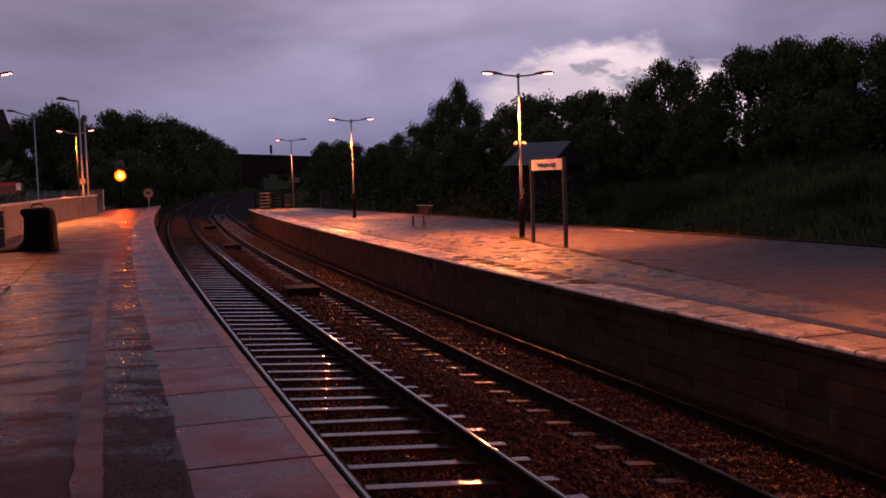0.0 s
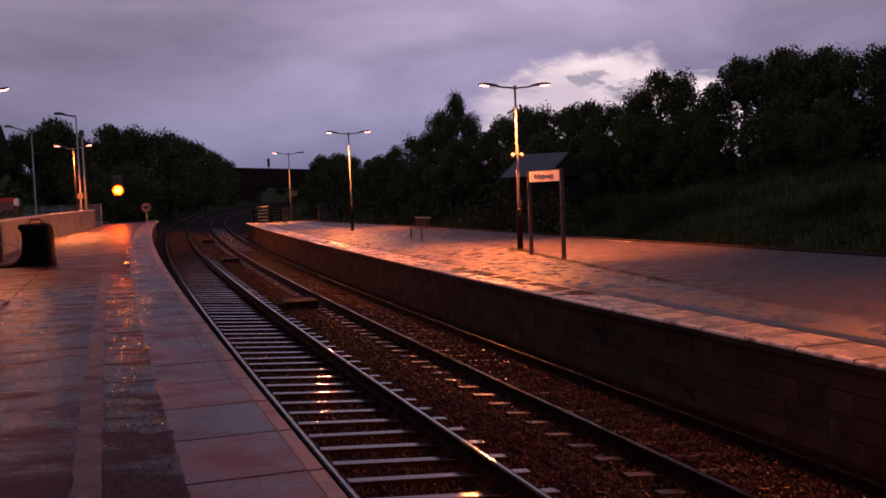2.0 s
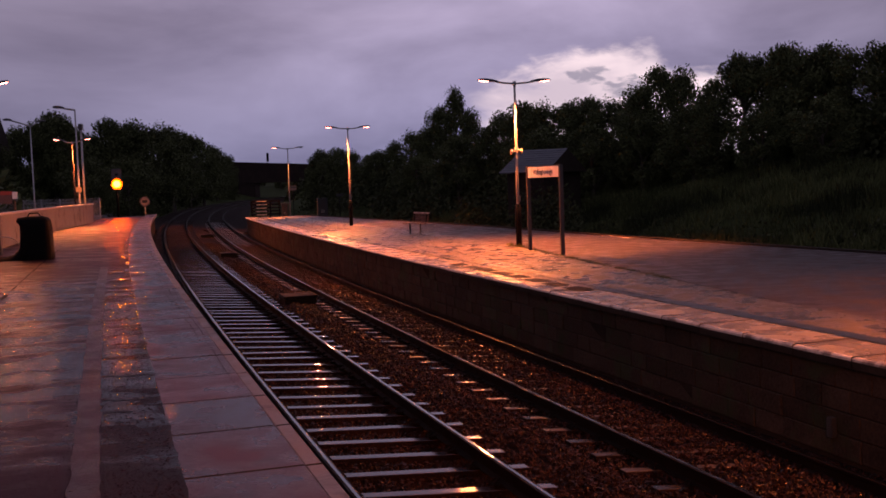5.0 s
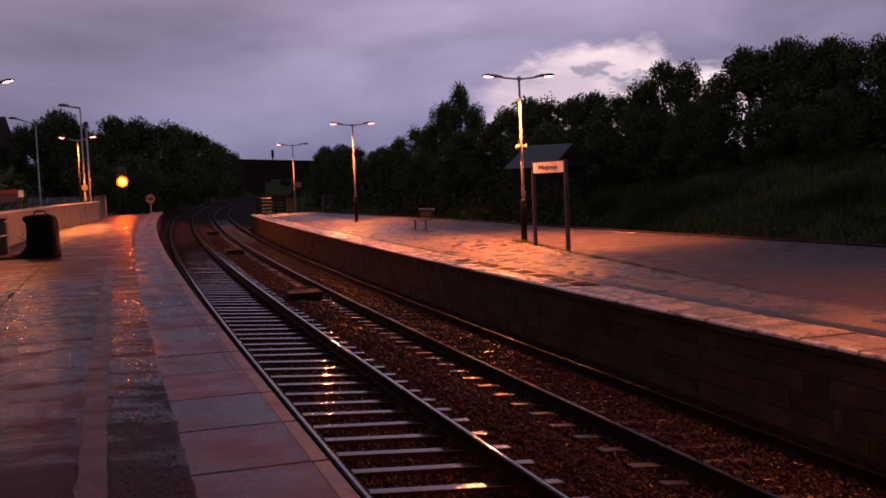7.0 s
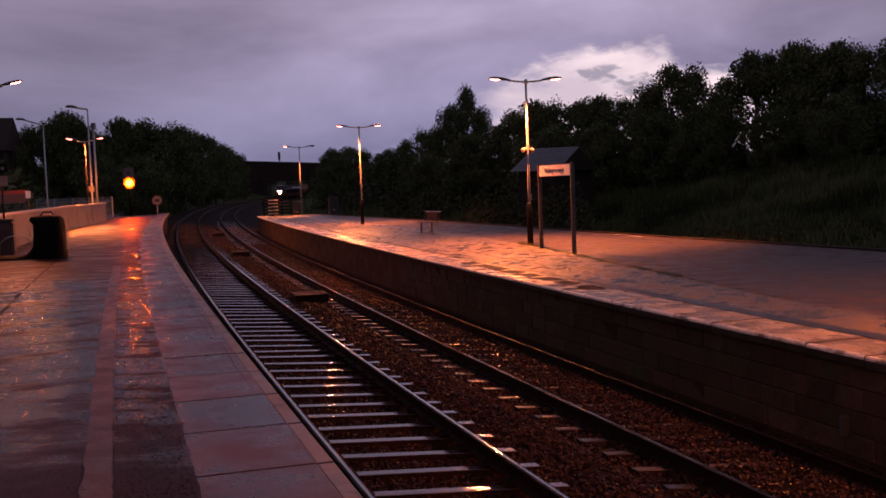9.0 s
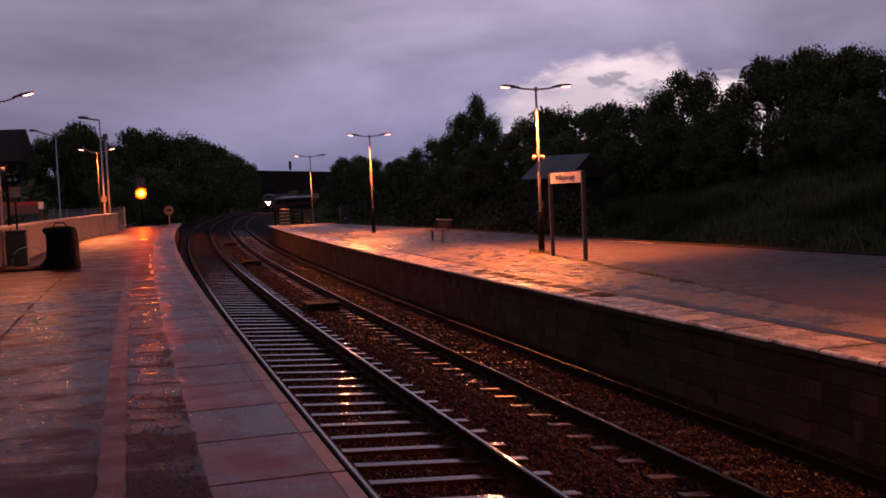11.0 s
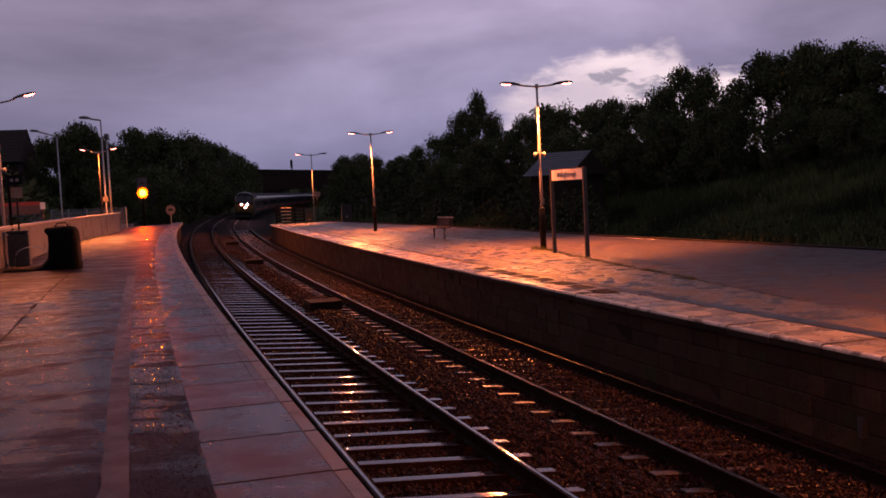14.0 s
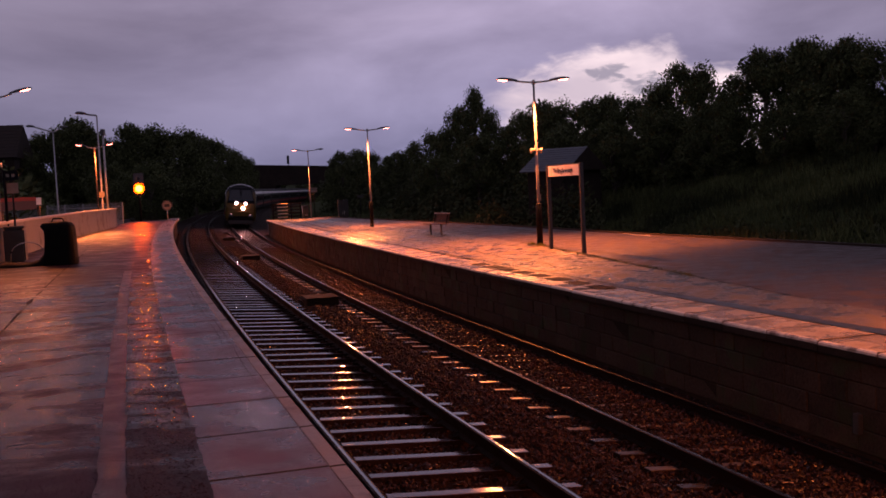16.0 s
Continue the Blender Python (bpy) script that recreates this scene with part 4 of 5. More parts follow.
# ================= station name sign =================
def name_sign():
    a, b = on(28.2, 9.65, Z_FAR), on(25.7, 9.58, Z_FAR)
    d = b - a
    ln = d.length
    t = tagged(empty("station_sign", pose(a.x, a.y, a.z, 0, 0, math.degrees(math.atan2(d.y, d.x)))), "white station name board on two grey posts", "sign")
    for x in (0, ln):
        bm = bmesh.new(); box(bm, x - 0.053, x + 0.053, -0.05, 0.05, 0, 2.43, 0.012); part("post", bm, sign_post_m, t)
    bm = bmesh.new(); box(bm, 0.075, ln - 0.075, -0.035, 0.02, 2.09, 2.39, 0.008); board = part("board", bm, white_sign, t, "white name board")
    bm = bmesh.new(); box(bm, 0.072, ln - 0.072, -0.03, 0.024, 2.392, 2.415); part("top_rail", bm, sign_post_m, t)
    cu = bpy.data.curves.new("lettering", "FONT")
    cu.body, cu.size, cu.align_x, cu.align_y, cu.extrude = "Wellingborough", 0.228, "CENTER", "CENTER", 0.003
    cu.offset = -0.004
    tmp = new("lettering_curve", cu)
    bpy.context.view_layer.update()
    me = bpy.data.meshes.new_from_object(tmp.evaluated_get(bpy.context.evaluated_depsgraph_get()))
    bpy.data.objects.remove(tmp)
    me.materials.clear()
    tx = link_mesh("lettering", me, black_ink, board, "black lettering")
    tx.matrix_basis = pose(ln / 2, -0.039, 2.245, 90, 0, 0)
    return t


name_sign()


# ================= bench =================
def bench():
    t = tagged(empty("platform_bench", set_at(40.6, 9.55, Z_FAR, -81)), "red-brown slatted bench on two steel legs", "bench")
    for x in (-0.52, 0.52):
        bm = bmesh.new(); box(bm, x - 0.022, x + 0.022, -0.035, 0.035, 0, 0.43, 0.008); box(bm, x - 0.03, x + 0.03, -0.22, 0.22, 0, 0.025)
        part("leg", bm, sign_post_m, t)
    for k in range(4):
        bm = bmesh.new(); box(bm, -0.75, 0.75, -0.25 + k * 0.115, -0.15 + k * 0.115, 0.432, 0.462, 0.006)
        part("seat_slat", bm, bench_m, t)
    for k in range(4):
        bm = bmesh.new(); box(bm, -0.75, 0.75, 0.23 + k * 0.02, 0.255 + k * 0.02, 0.49 + k * 0.09, 0.56 + k * 0.09, 0.006)
        part("back_slat", bm, bench_m, t)
    for x in (-0.6, 0.6):
        bm = bmesh.new(); tube(bm, [(x, 0.2, 0.42), (x, 0.28, 0.84)], 0.02, 8); part("back_bracket", bm, post_dark, t)
    # pale colour on the top rail imitates its bright glint
    bm = bmesh.new(); box(bm, -0.75, 0.75, 0.285, 0.335, 0.842, 0.88, 0.008); part("top_rail", bm, worn_lit_m, t, "top rail with its glint put in as pale colour")
    return t


bench()


# ================= platform end: gate rail, cabinets =================
def bar_fence():
    a, c = on(78.6, 6.3, Z_FAR - 0.3), on(78.3, 8.3, Z_FAR - 0.3)
    d = c - a
    t = tagged(empty("bar_fence", pose(a.x, a.y, a.z, 0, 0, math.degrees(math.atan2(d.y, d.x)))), "dark fence of posts and level bars at the platform end", "fence")
    for k in range(4):
        x = d.length * k / 3
        bm = bmesh.new(); box(bm, x - 0.06, x + 0.06, -0.05, 0.05, 0, 1.5, 0.01); part("post", bm, post_dark, t)
    for k in range(5):
        bm = bmesh.new(); box(bm, -0.1, d.length + 0.1, -0.08, -0.052, 0.42 + k * 0.24, 0.53 + k * 0.24, 0.006); part("bar", bm, post_dark, t)


bar_fence()


# lamplit stretch of the bar fence, added as a second set of pale bars
def lit_bars():
    t = tagged(empty("hurdle_gate", set_at(78.0, 6.95, Z_FAR - 0.25, 0)), "narrow pale copy of the fence bars, coloured as lamp-lit", "gate")
    for x in (-0.38, 0.38):
        bm = bmesh.new(); tube(bm, [(x, 0, 0), (x, 0, 1.55)], 0.025, 8); part("post", bm, post_dark, t)
    for k in range(5):
        bm = bmesh.new(); tube(bm, [(-0.38, -0.03, 0.4 + k * 0.25), (0.38, -0.03, 0.4 + k * 0.25)], 0.035, 8); part("bar", bm, cream_m, t, smooth=True)


lit_bars()


def small_sign(s, o, z, h, w, hh, label, turn=0.0, plate=white_sign, bars=1):
    t = tagged(empty("notice_sign", set_at(s, o, z, turn)), label, "sign")
    bm = bmesh.new(); tube(bm, [(0, 0, 0), (0, 0, h)], 0.03, 8); part("post", bm, post_dark, t, smooth=True)
    bm = bmesh.new(); box(bm, -w / 2, w / 2, -0.06, -0.037, h - hh, h, 0.006); p = part("plate", bm, plate, t)
    for k in range(bars):
        bm = bmesh.new(); box(bm, -w * 0.36, w * 0.36, -0.066, -0.0605, h - hh * (0.4 + 0.3 * k), h - hh * (0.28 + 0.3 * k)); part("print_bar", bm, black_ink, p)
    return t


small_sign(77.4, 12.75, -0.3, 2.4, 0.5, 0.22, "small grey notice on a thin post", plate=cabinet_m, bars=0)
small_sign(77.6, 9.3, Z_FAR - 0.2, 2.45, 0.5, 0.36, "pale notice beside the end lamp post", plate=buff_m)


def cabinet(s, o, z, w, d, h, label):
    t = tagged(empty("relay_cabinet", set_at(s, o, z)), label, "cabinet", "lineside cabinets")
    bm = bmesh.new(); box(bm, -w / 2, w / 2, -d / 2, d / 2, 0.05, h, 0.02); part("body", bm, cabinet_m, t)
    bm = bmesh.new(); box(bm, -w / 2 - 0.03, w / 2 + 0.03, -d / 2 - 0.03, d / 2 + 0.03, h + 0.002, h + 0.05, 0.012); part("roof", bm, cabinet_m, t)
    for x in (-1, 1):
        bm = bmesh.new(); box(bm, min(x * 0.02, x * (w / 2 - 0.04)), max(x * 0.02, x * (w / 2 - 0.04)), -d / 2 - 0.015, -d / 2 + 0.003, 0.12, h - 0.06, 0.005); dr = part("door", bm, cabinet_m, t)
        bm = bmesh.new(); box(bm, x * 0.06 - 0.012, x * 0.06 + 0.012, -d / 2 - 0.04, -d / 2 - 0.014, h * 0.45, h * 0.55); part("handle", bm, steel_m, dr)
    bm = bmesh.new(); box(bm, -w / 2 - 0.05, w / 2 + 0.05, -d / 2 - 0.05, d / 2 + 0.05, -0.4, 0.05); part("plinth", bm, coping_far_m, t)


cabinet(78.0, 11.5, -0.1, 0.75, 0.5, 1.85, "grey steel lineside cabinet with double doors")
cabinet(78.4, 8.7, 0.1, 0.45, 0.4, 1.35, "small grey steel cabinet beside the end lamp")


# ================= signal and speed sign at the near platform end =================
def signal():
    x, y, z = -21.4, 74.0, 3.34
    t = tagged(empty("colour_light_signal", pose(x, y, 0.6)), "black railway signal showing a bright yellow light", "signal")
    t.matrix_basis = pose(x, y, 0.6, 0, 0, math.degrees(math.atan2(-x, y)))
    zz = z - 0.6
    bm = bmesh.new(); tube(bm, [(0, 0.12, 0), (0, 0.12, zz + 0.8)], 0.08, 10); part("post", bm, post_dark, t, smooth=True)
    bm = bmesh.new(); box(bm, -0.36, 0.36, -0.08, 0.03, zz - 0.45, zz + 1.1, 0.05); hd = part("backboard", bm, lantern_m, t, "black backboard")
    for k, lit in ((0, True), (1, False), (2, False)):
        c = zz + 0.36 * k
        # the lit lens is made larger than the dark ones to carry its glare
        r = 0.21 if lit else 0.1
        bm = bmesh.new()
        loft(bm, [[(r * 1.1 * f * math.cos(a), -0.085 - dy, c + r * 1.1 * f * math.sin(a)) for a in np.linspace(0, 2 * math.pi, 21)[:-1]] for f, dy in ((1.0, 0.0), (0.92, 0.03), (0.6, 0.055), (0.1, 0.065))])
        part("lens", bm, signal_glow if lit else dark_glass, hd, "bright yellow lens" if lit else "dark lens", smooth=True)
        if lit:
            # hood added as a reflector, for a glowing ring round the lens
            bm = bmesh.new()
            loft(bm, [[(q * math.cos(a), -0.083 - dy, c + q * math.sin(a)) for a in np.linspace(0, 2 * math.pi, 25)[:-1]] for q, dy in ((0.25, 0.0), (0.375, 0.13), (0.41, 0.22), (0.425, 0.215), (0.39, 0.12), (0.27, 0.0))], caps=False)
            part("hood", bm, post_dark, hd, "flared hood added round the lens to catch its glow", smooth=True)
    bm = bmesh.new(); tube(bm, [(-0.3, 0.2, zz + 0.9), (0.3, 0.2, zz + 0.9)], 0.03, 8); part("bracket", bm, post_grey, t)
    return t


signal()


def speed_sign():
    x, y = -20.0, 76.0
    t = tagged(empty("speed_sign", pose(x, y, 0.4, 0, 0, 12)), "round white lineside speed board with dark rim on a post", "sign")
    bm = bmesh.new(); tube(bm, [(0, 0.03, 0), (0, 0.03, 2.0)], 0.035, 8); part("post", bm, post_grey, t, smooth=True)
    # the white face is coloured dim buff, its lack of light painted in
    for nm, r0, yy, mt in (("rim", 0.38, 0.0, lantern_m), ("face", 0.31, -0.016, buff_m)):
        bm = bmesh.new()
        loft(bm, [[(r0 * math.cos(a), yy - dy, 1.62 + r0 * math.sin(a)) for a in np.linspace(0, 2 * math.pi, 25)[:-1]] for dy in (0, 0.014)])
        part(nm, bm, mt, t)
    bm = bmesh.new(); box(bm, -0.18, 0.18, -0.036, -0.031, 1.52, 1.72); part("print_bar", bm, black_ink, t)


speed_sign()


# ================= things on the near platform =================
def sheeted_trolley():
    p = on(29.2, -3.8, Z_NEAR)
    t = tagged(empty("luggage_trolley", pose(p.x, p.y, p.z, 0, 0, 8)), "luggage trolley under black plastic sheet with bent steel hoop", "trolley")
    rng = random.Random(8)
    rings = []
    for z, x0, x1, d in ((0.0, -0.50, 0.46, 0.36), (0.06, -0.50, 0.47, 0.37), (0.35, -0.40, 0.46, 0.35), (0.7, -0.36, 0.44, 0.33), (1.0, -0.38, 0.43, 0.32), (1.12, -0.46, 0.42, 0.3), (1.2, -0.42, 0.36, 0.26), (1.24, -0.2, 0.24, 0.15)):
        ring = []
        for a in np.linspace(0, 2 * math.pi, 25)[:-1]:
            c, s_ = math.cos(a), math.sin(a)
            u = abs(c) ** 0.45 * (1 if c > 0 else -1); v = abs(s_) ** 0.45 * (1 if s_ > 0 else -1)
            ring.append(((x0 + x1) / 2 + u * (x1 - x0) / 2 + rng.uniform(-0.018, 0.018), v * d + rng.uniform(-0.02, 0.02), z + rng.uniform(-0.012, 0.012) * (z > 0.01)))
        rings.append(ring)
    bm = bmesh.new(); loft(bm, rings); part("sheeted_load", bm, black_sheet, t, "black plastic sheeted load", smooth=True)
    rings = []
    for x, h, d in ((-0.36, 0.46, 0.32), (-0.46, 0.3, 0.34), (-0.58, 0.17, 0.35), (-0.8, 0.11, 0.36), (-1.1, 0.12, 0.36), (-1.4, 0.15, 0.33), (-1.6, 0.1, 0.3), (-1.66, 0.03, 0.25)):
        rings.append([(x, d * math.cos(a), max(0.0, h * math.sin(a)) + rng.uniform(0, 0.02)) for a in np.linspace(0, math.pi, 13)] + [(x, 0, 0.0)])
    bm = bmesh.new(); loft(bm, rings); part("trailing_sheet", bm, black_sheet, t, "trailing end of the black sheet", smooth=True)
    bm = bmesh.new()
    tube(bm, [(-0.85 + 0.46 * math.cos(a), -0.1, 0.36 + 0.34 * math.sin(a)) for a in np.linspace(-0.2, math.pi * 0.95, 16)] + [(-1.33, -0.1, 0.1)], 0.012, 8)
    part("hoop", bm, steel_m, t, "bent bare steel hoop", smooth=True)
    bm = bmesh.new(); tube(bm, [(-0.2, 0, 1.2), (-0.12, 0, 1.33), (0.12, 0, 1.33), (0.2, 0, 1.2)], 0.02, 8); part("handle", bm, black_sheet, t, smooth=True)
    t.scale = (0.92, 0.92, 0.92)
    return t


sheeted_trolley()


def wall_bin():
    t = tagged(empty("grit_bin", set_at(32.2, -5.15, Z_NEAR)), "dark plastic bin standing against the white wall", "bin")
    bm = bmesh.new(); box(bm, -0.36, 0.2, -0.3, 0.3, 0.0, 0.95, 0.04); part("body", bm, cabinet_m, t)
    bm = bmesh.new(); box(bm, -0.39, 0.23, -0.33, 0.33, 0.954, 1.03, 0.03); part("lid", bm, cabinet_m, t)


wall_bin()
small_sign(33.8, -5.4, Z_NEAR, 2.3, 0.34, 0.32, "small square buff notice on a thin post by the wall", turn=0, plate=buff_m, bars=0)


def wing_sign():
    p = on(33.6, -5.58, Z_NEAR)
    t = tagged(empty("platform_letter_sign", pose(p.x, p.y, p.z, 0, 0, 5)), "small dark hanging sign with pale marks on a post", "sign")
    bm = bmesh.new(); tube(bm, [(0, 0, 0), (0, 0, 2.68)], 0.045, 8); part("post", bm, post_dark, t)
    bm = bmesh.new(); box(bm, -0.02, 0.42, -0.03, 0.0, 2.38, 2.66, 0.006); pl = part("plate", bm, post_dark, t)
    for x in (0.06, 0.22):
        bm = bmesh.new(); box(bm, x, x + 0.09, -0.036, -0.031, 2.47, 2.56); part("print_bar", bm, buff_m, pl)


wing_sign()


# ================= beyond the wall =================
def hoarding():
    t = tagged(empty("hoarding", pose(-24.7, 58.0, 0.34, 0, 0, 10)), "long brown board with red top and white end panel", "hoarding")
    for x in (-5.2, -2.6, 0.1, 2.1):
        bm = bmesh.new(); box(bm, x - 0.06, x + 0.06, 0.0, 0.12, 0.2, 2.6, 0.01); part("post", bm, timber_m, t)
    bm = bmesh.new(); box(bm, -5.5, 2.0, -0.04, -0.003, 1.95, 2.44, 0.006); part("board", bm, brown_panel, t, "orange-brown board")
    bm = bmesh.new(); box(bm, -5.5, 2.0, -0.045, -0.002, 2.444, 2.65, 0.006); part("top_board", bm, red_panel, t, "red top strip")
    bm = bmesh.new(); box(bm, 2.003, 2.27, -0.045, 0.0, 2.2, 2.6, 0.006); part("end_panel", bm, white_sign, t, "white end panel")


hoarding()


def palisade():
    a, c = Vector((-46.0, 98.0, 0.6)), Vector((-24.6, 80.0, 0.6))
    d = c - a
    ln = d.length
    t = tagged(empty("palisade_fence", pose(a.x, a.y, a.z, 0, 0, math.degrees(math.atan2(d.y, d.x)))), "grey steel palisade fence round the car park", "fence")
    for k in range(11):
        x = ln * k / 10
        bm = bmesh.new(); box(bm, x - 0.05, x + 0.05, 0.02, 0.12, 0, 1.8); part("post", bm, post_grey, t)
    for z in (0.35, 1.45):
        bm = bmesh.new(); box(bm, 0, ln, 0.0, 0.05, z, z + 0.06); part("rail", bm, post_grey, t)
    me = None
    n = int(ln / 0.155)
    for k in range(n):
        if me is None:
            bm = bmesh.new(); box(bm, -0.035, 0.035, -0.02, -0.002, 0.1, 1.8)
            for v in bm.verts:
                if v.co.z > 1.7:
                    v.co.x *= 0.35
            me = bpy.data.meshes.new("pale"); bm.to_mesh(me); bm.free(); me.materials.append(post_grey)
        ob = new("pale", me); ob.parent = t; ob.matrix_basis = pose(0.08 + k * 0.155, 0, 0)


palisade()


def house(name, x, y, z, turn, w, d, eaves, ridge, hip, label, wall_mat=bridge_m, windows=2, courses=10, roof_mat=slate_m):
    t = tagged(empty(name, pose(x, y, z, 0, 0, turn)), label, "building")
    bm = bmesh.new(); box(bm, -w / 2, w / 2, -d / 2, d / 2, 0, eaves); part("wall", bm, wall_mat, t)
    bm = bmesh.new()
    o = 0.3
    v = [bm.verts.new(c) for c in ((-w / 2 - o, -d / 2 - o, eaves), (w / 2 + o, -d / 2 - o, eaves), (w / 2 + o, d / 2 + o, eaves), (-w / 2 - o, d / 2 + o, eaves), (-w / 2 + hip, 0, ridge), (w / 2 - hip, 0, ridge))]
    for f in ((0, 1, 5, 4), (2, 3, 4, 5), (1, 2, 5), (3, 0, 4), (3, 2, 1, 0)):
        bm.faces.new([v[i] for i in f])
    rf = part("roof", bm, roof_mat, t, "slate roof")
    if hip <= 0:
        rf.data.materials.append(wall_mat)
        for k in (2, 3):
            rf.data.polygons[k].material_index = 1
    # slate courses as stepped strips on the slope that faces the railway
    for k in range(courses):
        f0, f1 = k / courses, (k + 1) / courses
        bm = bmesh.new()
        pts = []
        for f, up in ((f0, 0.03), (f1, 0.015)):
            xl, xr = -w / 2 - o + (hip + o) * f, w / 2 + o - (hip + o) * f
            yy, zz = -d / 2 - o + (d / 2 + o) * f, eaves + (ridge - eaves) * f
            pts += [(xl, yy - up * 0.5, zz + up), (xr, yy - up * 0.5, zz + up)]
        vv = [bm.verts.new(c) for c in pts]
        bm.faces.new((vv[0], vv[1], vv[3], vv[2]))
        lo = [bm.verts.new((q[0], q[1] + 0.02, q[2] - 0.05)) for q in pts[:2]]
        bm.faces.new((lo[0], lo[1], vv[1], vv[0]))
        part("slate_course", bm, roof_mat, rf)
    for k in range(windows):
        xx = -w / 2 + w * (k + 0.5) / windows
        bm = bmesh.new(); box(bm, xx - 0.45, xx + 0.45, -d / 2 - 0.03, -d / 2 + 0.02, eaves * 0.45, eaves * 0.82); wn = part("window", bm, white_sign, t)
        bm = bmesh.new(); box(bm, xx - 0.38, xx + 0.38, -d / 2 - 0.045, -d / 2 - 0.032, eaves * 0.48, eaves * 0.79); part("pane", bm, dark_glass, wn)
    return t


house("lineside_hut", 6.3, 50.1, -0.2, -28, 1.8, 5.2, 3.16, 4.27, -0.3, "small brick hut with a slate roof among the trees", windows=0)
house("house", -53.95, 110.0, 1.6, 12, 19.0, 11.0, 5.9, 9.6, -0.2, "dark brick house with slate roof beyond the car park", windows=4, roof_mat=bridge_m)


# ================= road bridge =================
def bridge():
    h = -math.degrees(heading(346))
    p = on(346, 0, 0)
    t = tagged(empty("road_bridge", pose(p.x, p.y, 0, 0, 0, h)), "dark brick road bridge over the railway", "bridge")
    def sloped(name, x0, x1, y0, y1, z0, z1, fall0, fall1):
        bm = bmesh.new(); box(bm, x0, x1, y0, y1, z0, z1)
        for v in bm.verts:
            v.co.z -= v.co.x * (fall1 if v.co.z > (z0 + z1) / 2 else fall0)
        part(name, bm, bridge_m, t)
    sloped("deck", -70, 75, 0, 9, 4.9, 9.4, 0.0, 0.06)
    sloped("parapet", -70, 75, -0.1, 0.4, 9.404, 11.1, 0.06, 0.06)
    sloped("parapet", -70, 75, 8.6, 9.1, 9.404, 11.1, 0.06, 0.06)
    for x0, x1 in ((-70, -9), (8.6, 75)):
        bm = bmesh.new(); box(bm, x0, x1, 0.3, 8.7, -1.0, 4.898); part("abutment", bm, bridge_m, t)
    m = tagged(empty("aerial_mast", pose(-50.5, 353.0, 7.0)), "slim aerial mast standing by the bridge", "mast")
    bm = bmesh.new(); tube(bm, [(0, 0, 0), (0, 0, 5.2)], 0.12, 8); part("post", bm, post_dark, m)
    bm = bmesh.new(); tube(bm, [(0, 0, 5.2), (0, 0, 8.0)], 0.42, 8); part("aerial", bm, post_dark, m)


bridge()


# ================= trees =================
def tree_model(seed, spread, slim, low, leaves=3600):
    """A tree 8 m tall at the origin."""
    rng = random.Random(seed)
    t = empty("tree")
    bm = bmesh.new()
    lean = rng.uniform(-0.3, 0.3)
    tube(bm, [(0, 0, -0.4), (0.1 * lean, 0, 1.2), (lean * 0.5, 0.1, 3.2), (lean, 0.15, 5.6), (lean * 1.2, 0.1, 7.2)], [0.24, 0.19, 0.14, 0.08, 0.02], 9)
    lobes = []
    for k in range(17):
        a, f = k * 2.4 + rng.uniform(-0.4, 0.4), (k + 0.5) / 17
        z = low + (7.3 - low) * f
        r = spread * (math.sin(math.pi * (0.12 + 0.83 * f)) ** slim) * rng.uniform(0.55, 1.0)
        c = Vector((lean * f + r * math.cos(a), r * math.sin(a), z))
        lobes.append((c, rng.uniform(0.65, 1.25) * (0.62 + 0.5 * spread / 3)))
        zb = max(0.9, z - r * 0.8 - 0.5)
        tube(bm, [(lean * zb / 7, 0, zb), (c.x * 0.55, c.y * 0.55, (zb + z) / 2 + 0.25), tuple(c)], [0.075, 0.05, 0.015], 6)
    lobes.append((Vector((lean * 1.2, 0.1, 7.2)), 0.8))
    part("trunk", bm, bark_m, t, "branching dark trunk")
    verts, fc = [], []
    for i in range(leaves):
        c, r = rng.choice(lobes)
        d = Vector((rng.gauss(0, 1), rng.gauss(0, 1), rng.gauss(0, 0.85))).normalized()
        rad = r * (rng.random() ** 0.45) * rng.choice((1.0, 1.0, 1.0, 1.0, 1.12, 1.25))
        p = c + d * rad
        n = Vector((rng.gauss(0, 1), rng.gauss(0, 1), rng.gauss(0, 1))).normalized()
        u = n.orthogonal().normalized()
        w = n.cross(u)
        sz = rng.uniform(0.06, 0.135)
        k = len(verts)
        verts += [p - u * sz, p + w * sz * 0.6, p + u * sz * 1.2, p - w * sz * 0.55]
        fc.append((k, k + 1, k + 2, k + 3))
    raw("crown", verts, fc, leaf_m, t, "uneven crown of dark leaves")
    return t


MODELS = [tree_model(1, 2.3, 0.7, 1.0, 13000), tree_model(2, 2.9, 0.6, 0.9, 15000), tree_model(3, 1.7, 0.8, 1.2, 10000), tree_model(4, 2.6, 0.5, 0.7, 15000), tree_model(5, 2.0, 0.5, 5.3, 9000)]
used_models = [False] * 5


def plant(x, y, top, wide=1.0, model=0, turn=0.0, label="leafy tree on the bank, dark against dusk sky"):
    o, s = off_of(x, y)
    z = ground_z(max(-400, min(400, o)), s)
    h = max(2.0, top - z) / 8.0
    if not used_models[model]:
        used_models[model] = True
        t = MODELS[model]
        t.matrix_basis = pose(x, y, z, 0, 0, turn)
    else:
        t = copy_thing(MODELS[model], pose(x, y, z, 0, 0, turn))
    t.scale = (h * wide, h * wide, h)
    tagged(t, label, "tree", "trees on the banks")


